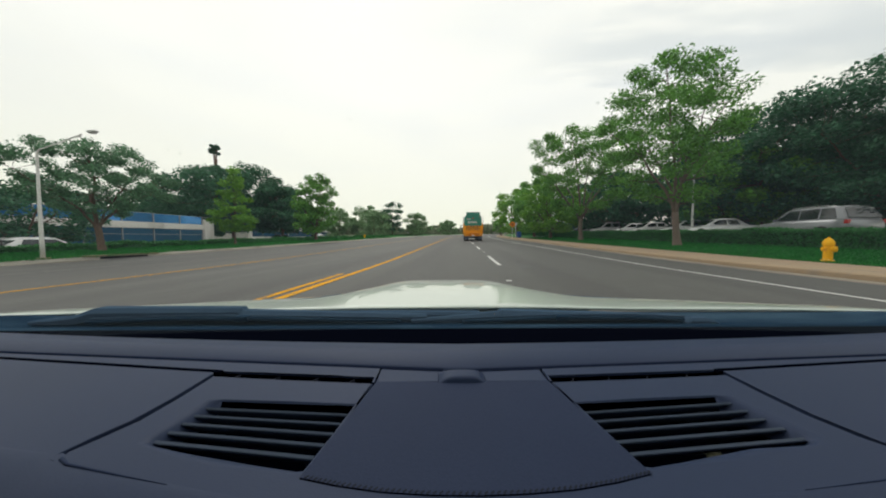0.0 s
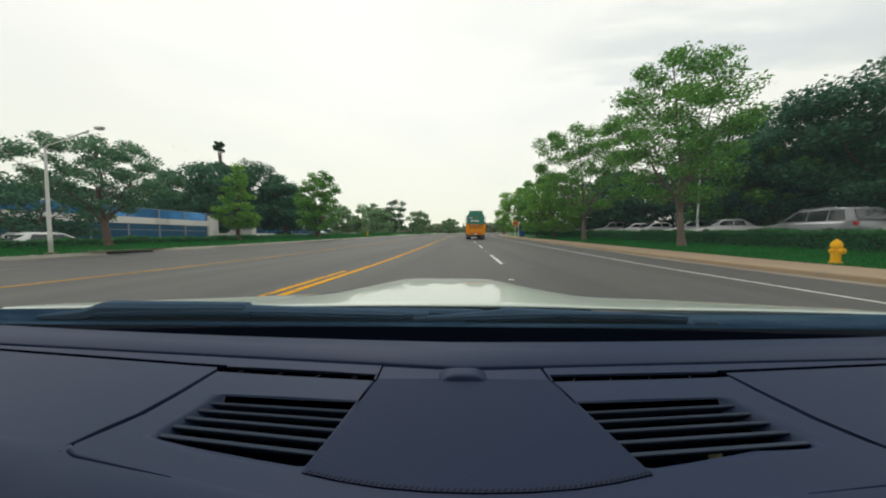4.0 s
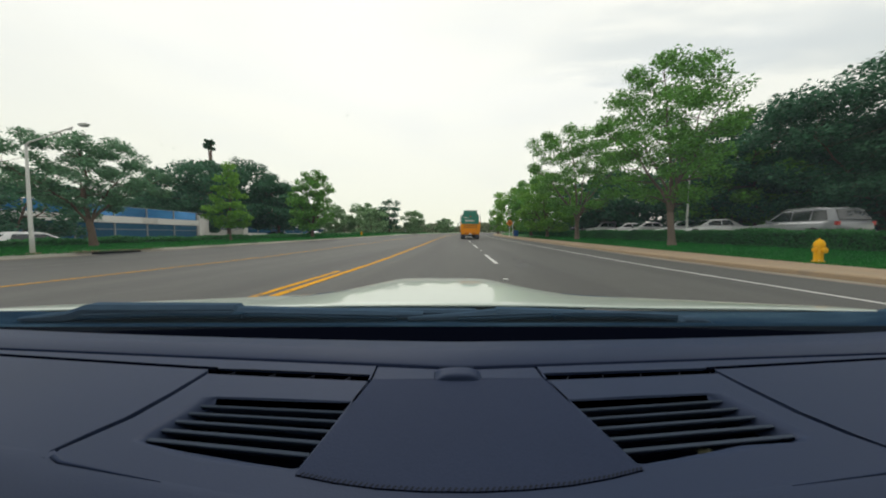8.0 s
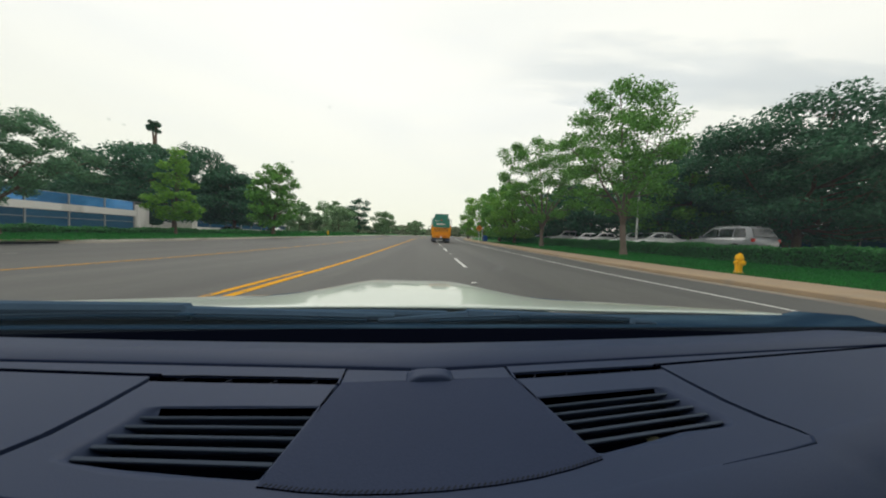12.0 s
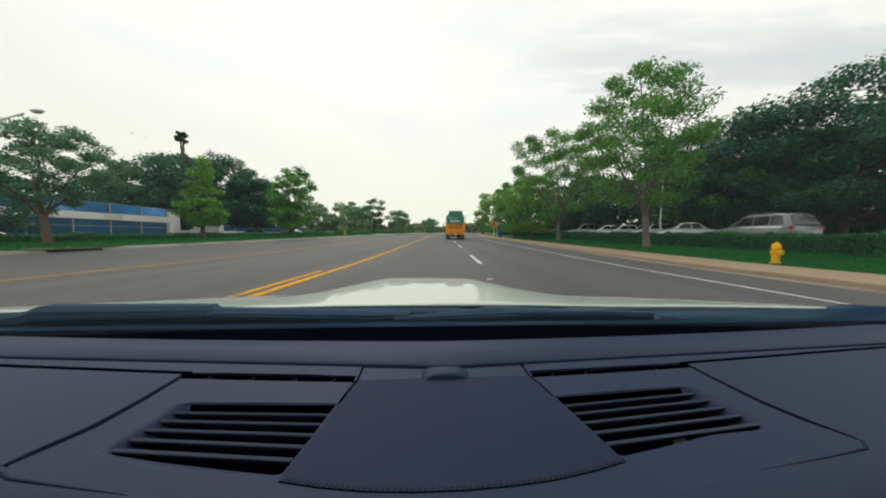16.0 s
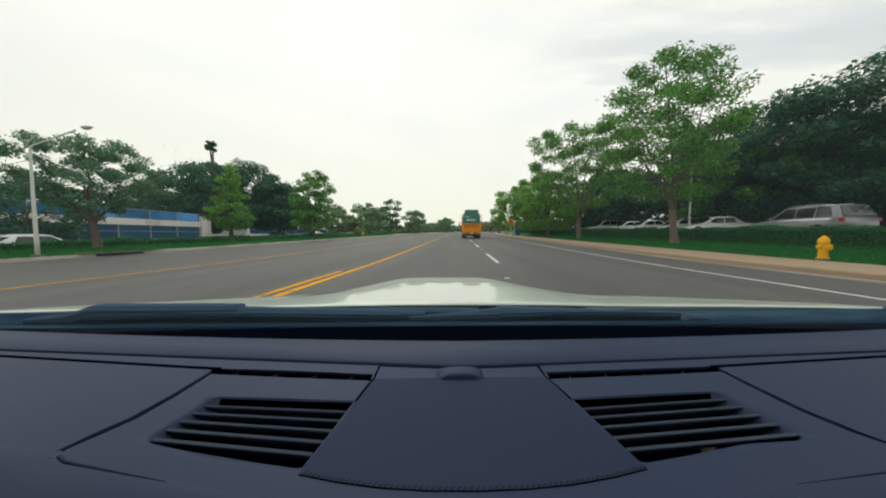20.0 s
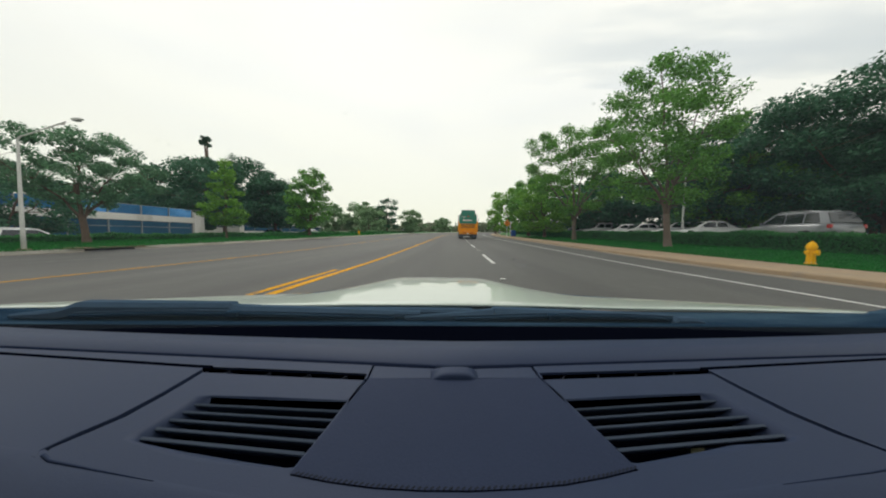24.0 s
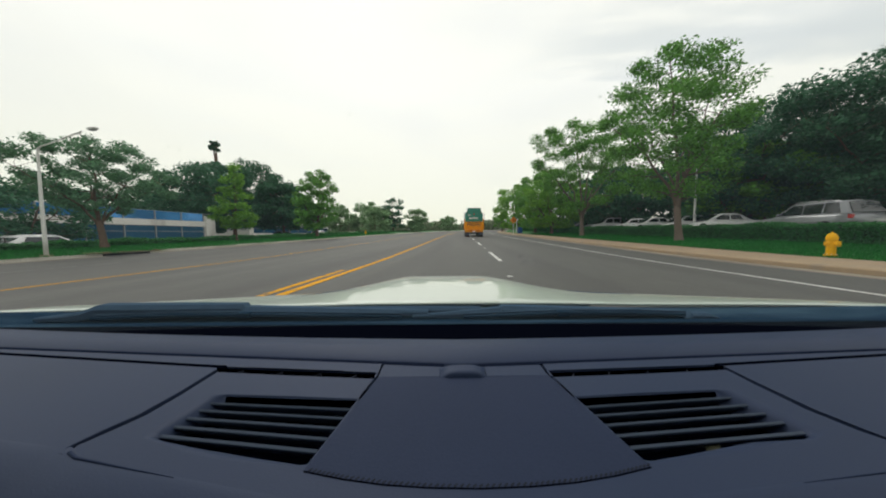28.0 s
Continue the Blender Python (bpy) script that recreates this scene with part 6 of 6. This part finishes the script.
# blue feather banners
for x, y, left in ((13.6, -46.0, False), (-18.2, -34.0, True)):
    z = (ground_left if left else ground_right)(x, y)
    fb = thing("feather_banner", "tall blue feather banner on a bent pole", "banner", pose(x, y, z, 0, 0, 10), "feather banners")
    bend_pts = [(0, 0, -0.1), (0.0, 0, 2.0), (0.08, 0, 3.2), (0.30, 0, 3.9), (0.62, 0, 4.15)]
    part("pole", tube(bend_pts, [0.025, 0.02, 0.016, 0.012, 0.008], 8), M_POLE, fb)
    bm = bmesh.new()
    rows_b = []
    for i in range(13):
        f = i / 12
        zz = 0.9 + 3.2 * f
        x0 = float(np.interp(zz, [0, 2.0, 3.2, 3.9, 4.15], [0, 0, 0.08, 0.30, 0.62])) + 0.02
        w = 0.75 * (1 - 0.15 * f) if f < 0.75 else 0.66 * max(0.03, 1 - ((f - 0.75) / 0.25) ** 2)
        rows_b.append([(x0 + w * k / 5, 0.04 * math.sin(3 * f + k * 1.1), zz) for k in range(6)])
    for d in (0.0, 0.006):
        vs = [[bm.verts.new((a, b + d, c)) for a, b, c in r] for r in rows_b]
        for r0, r1 in zip(vs, vs[1:]):
            for k in range(5):
                bm.faces.new((r0[k], r0[k + 1], r1[k + 1], r1[k]))
    cloth = part("cloth", bm, M_BLUE, fb, "blue printed cloth", smooth=True)
    for i in range(7):
        part("letter_bar", box(0.36, -0.05, 1.3 + 0.32 * i, 0.26, 0.012, 0.20), M_SIGNWHITE, cloth)

# utility cabinet on its pad, three leaning white poles, a palm
cab = thing("utility_cabinet", "pale grey steel utility cabinet on a concrete pad", "cabinet", pose(13.2, -220.0, ground_right(13.2, -220.0) - 0.02, 0, 0, 8))
part("pad", box(0, 0, 0.05, 2.4, 2.0, 0.14, 0.02), M_CONCRETE, cab)
part("case", box(0, 0, 0.86, 1.9, 1.1, 1.5, 0.03), M_PALEKERB, cab)
for sx in (-0.47, 0.47):
    d = part("door", box(sx, -0.565, 0.86, 0.86, 0.03, 1.34, 0.01), M_PALEKERB, cab)
    part("door_handle", box(sx * 0.3, -0.59, 0.9, 0.04, 0.03, 0.16, 0.008), M_RUBBER, d)
for k in range(3):
    fp = thing("flagpole", "tall slim white pole on the lawn", "pole", pose(22.0 + 0.9 * k, -243.0 + 1.3 * k, ground_right(22, -243), 0, 0, 20), "white poles")
    part("shaft", tube([(0, 0, -0.2), (0.05, 0, 3.0), (-0.15, 0, 5.6), (-0.5, 0, 7.6 + 0.4 * k)], [0.16, 0.14, 0.10, 0.03], 12), M_POLE, fp, smooth=True)
    part("footing", lathe([(0.3, -0.1), (0.3, 0.12), (0.22, 0.16)], 16), M_CONCRETE, fp)
palm = thing("palm_tree", "feather palm with a slim grey trunk before the office", "tree", pose(27.0, -280.0, ground_right(27.0, -280.0)), "street trees")
part("trunk", tube([(0, 0, -0.2), (0.05, 0, 2.0), (0.0, 0.05, 4.5), (0.05, 0, 7.0)], [0.24, 0.19, 0.17, 0.15], 12), M_BARK_PALE, palm, smooth=True)
for k in range(18):
    a, lift = k * 2.399, 0.9 - 1.1 * (k % 6) / 5
    spine = [Vector((0.05 + math.cos(a) * r, math.sin(a) * r, 7.0 + lift * r - 0.20 * r * r)) for r in (0.0, 0.5, 1.0, 1.6, 2.2, 2.8)]
    fv, ff = [], []
    for q0, q1 in zip(spine, spine[1:]):
        for j in range(4):
            p = q0.lerp(q1, j / 4)
            for sd in (-1, 1):
                tip = p + Vector((-math.sin(a) * sd, math.cos(a) * sd, -0.35)) * 0.55 + (q1 - q0) * 0.4
                n0 = len(fv)
                fv += [p, p + (q1 - q0) * 0.12, tip]
                ff.append((n0, n0 + 1, n0 + 2))
    link_mesh("frond", fv, ff, M_LEAF_MID, palm)


# ---------------------------------------------------------------- small things on the road
drain = thing("storm_drain", "dark kerb inlet under a concrete lintel", "drain", Matrix.Translation(on_road(KERB_L + 0.03, 11.2, 0)))
# Solid black block in place of the shade inside the inlet.
part("mouth", box(0.02, 0, 0.035, 0.10, 1.7, 0.07, 0.01), M_VOID, drain, "black block painting the shaded drain opening")
part("lintel", box(-0.12, 0, 0.12, 0.34, 2.7, 0.06, 0.01), M_CONCRETE, drain)
part("apron", box(0.28, 0, -0.012, 0.40, 1.8, 0.02, 0.004), M_PATCH, drain)
for x, y in ((1.05, 5.6), (1.35, 14.9), (1.35, 23.6)):
    mk2 = thing("road_marker", "small pale raised reflector on the road", "road marker", Matrix.Translation(on_road(x, y, 0.0)), "road markers")
    part("body", box(0, 0, 0.010, 0.11, 0.10, 0.026, 0.008), M_WHITELINE, mk2)
    part("lens", box(0, -0.048, 0.012, 0.09, 0.012, 0.016), M_LENS, mk2)

# a dry leaf caught between two louvres
leaf_thing = thing("dry_leaf", "small dry yellow leaf caught in the air vent", "leaf", CAR @ Matrix.Translation((0.176, 0.1775, TOP - 0.0075)))
bm = bmesh.new()
rim_pts = [bm.verts.new((0.0062 * math.cos(k * math.tau / 9) * (1.25 if k % 2 else 0.8), 0.0042 * math.sin(k * math.tau / 9) * (0.8 if k % 2 else 1.2), 0.0012 * math.sin(k * 2.1))) for k in range(9)]
mid_v = bm.verts.new((0, 0, 0.0014))
for k in range(9):
    bm.faces.new((mid_v, rim_pts[k], rim_pts[(k + 1) % 9]))
part("blade", bm, M_DRYLEAF, leaf_thing)
part("stalk", tube([(-0.006, 0, 0), (-0.010, 0.001, 0.001), (-0.013, 0.0, 0.0)], [0.0004, 0.0003, 0.0002], 5), M_DRYLEAF, leaf_thing)
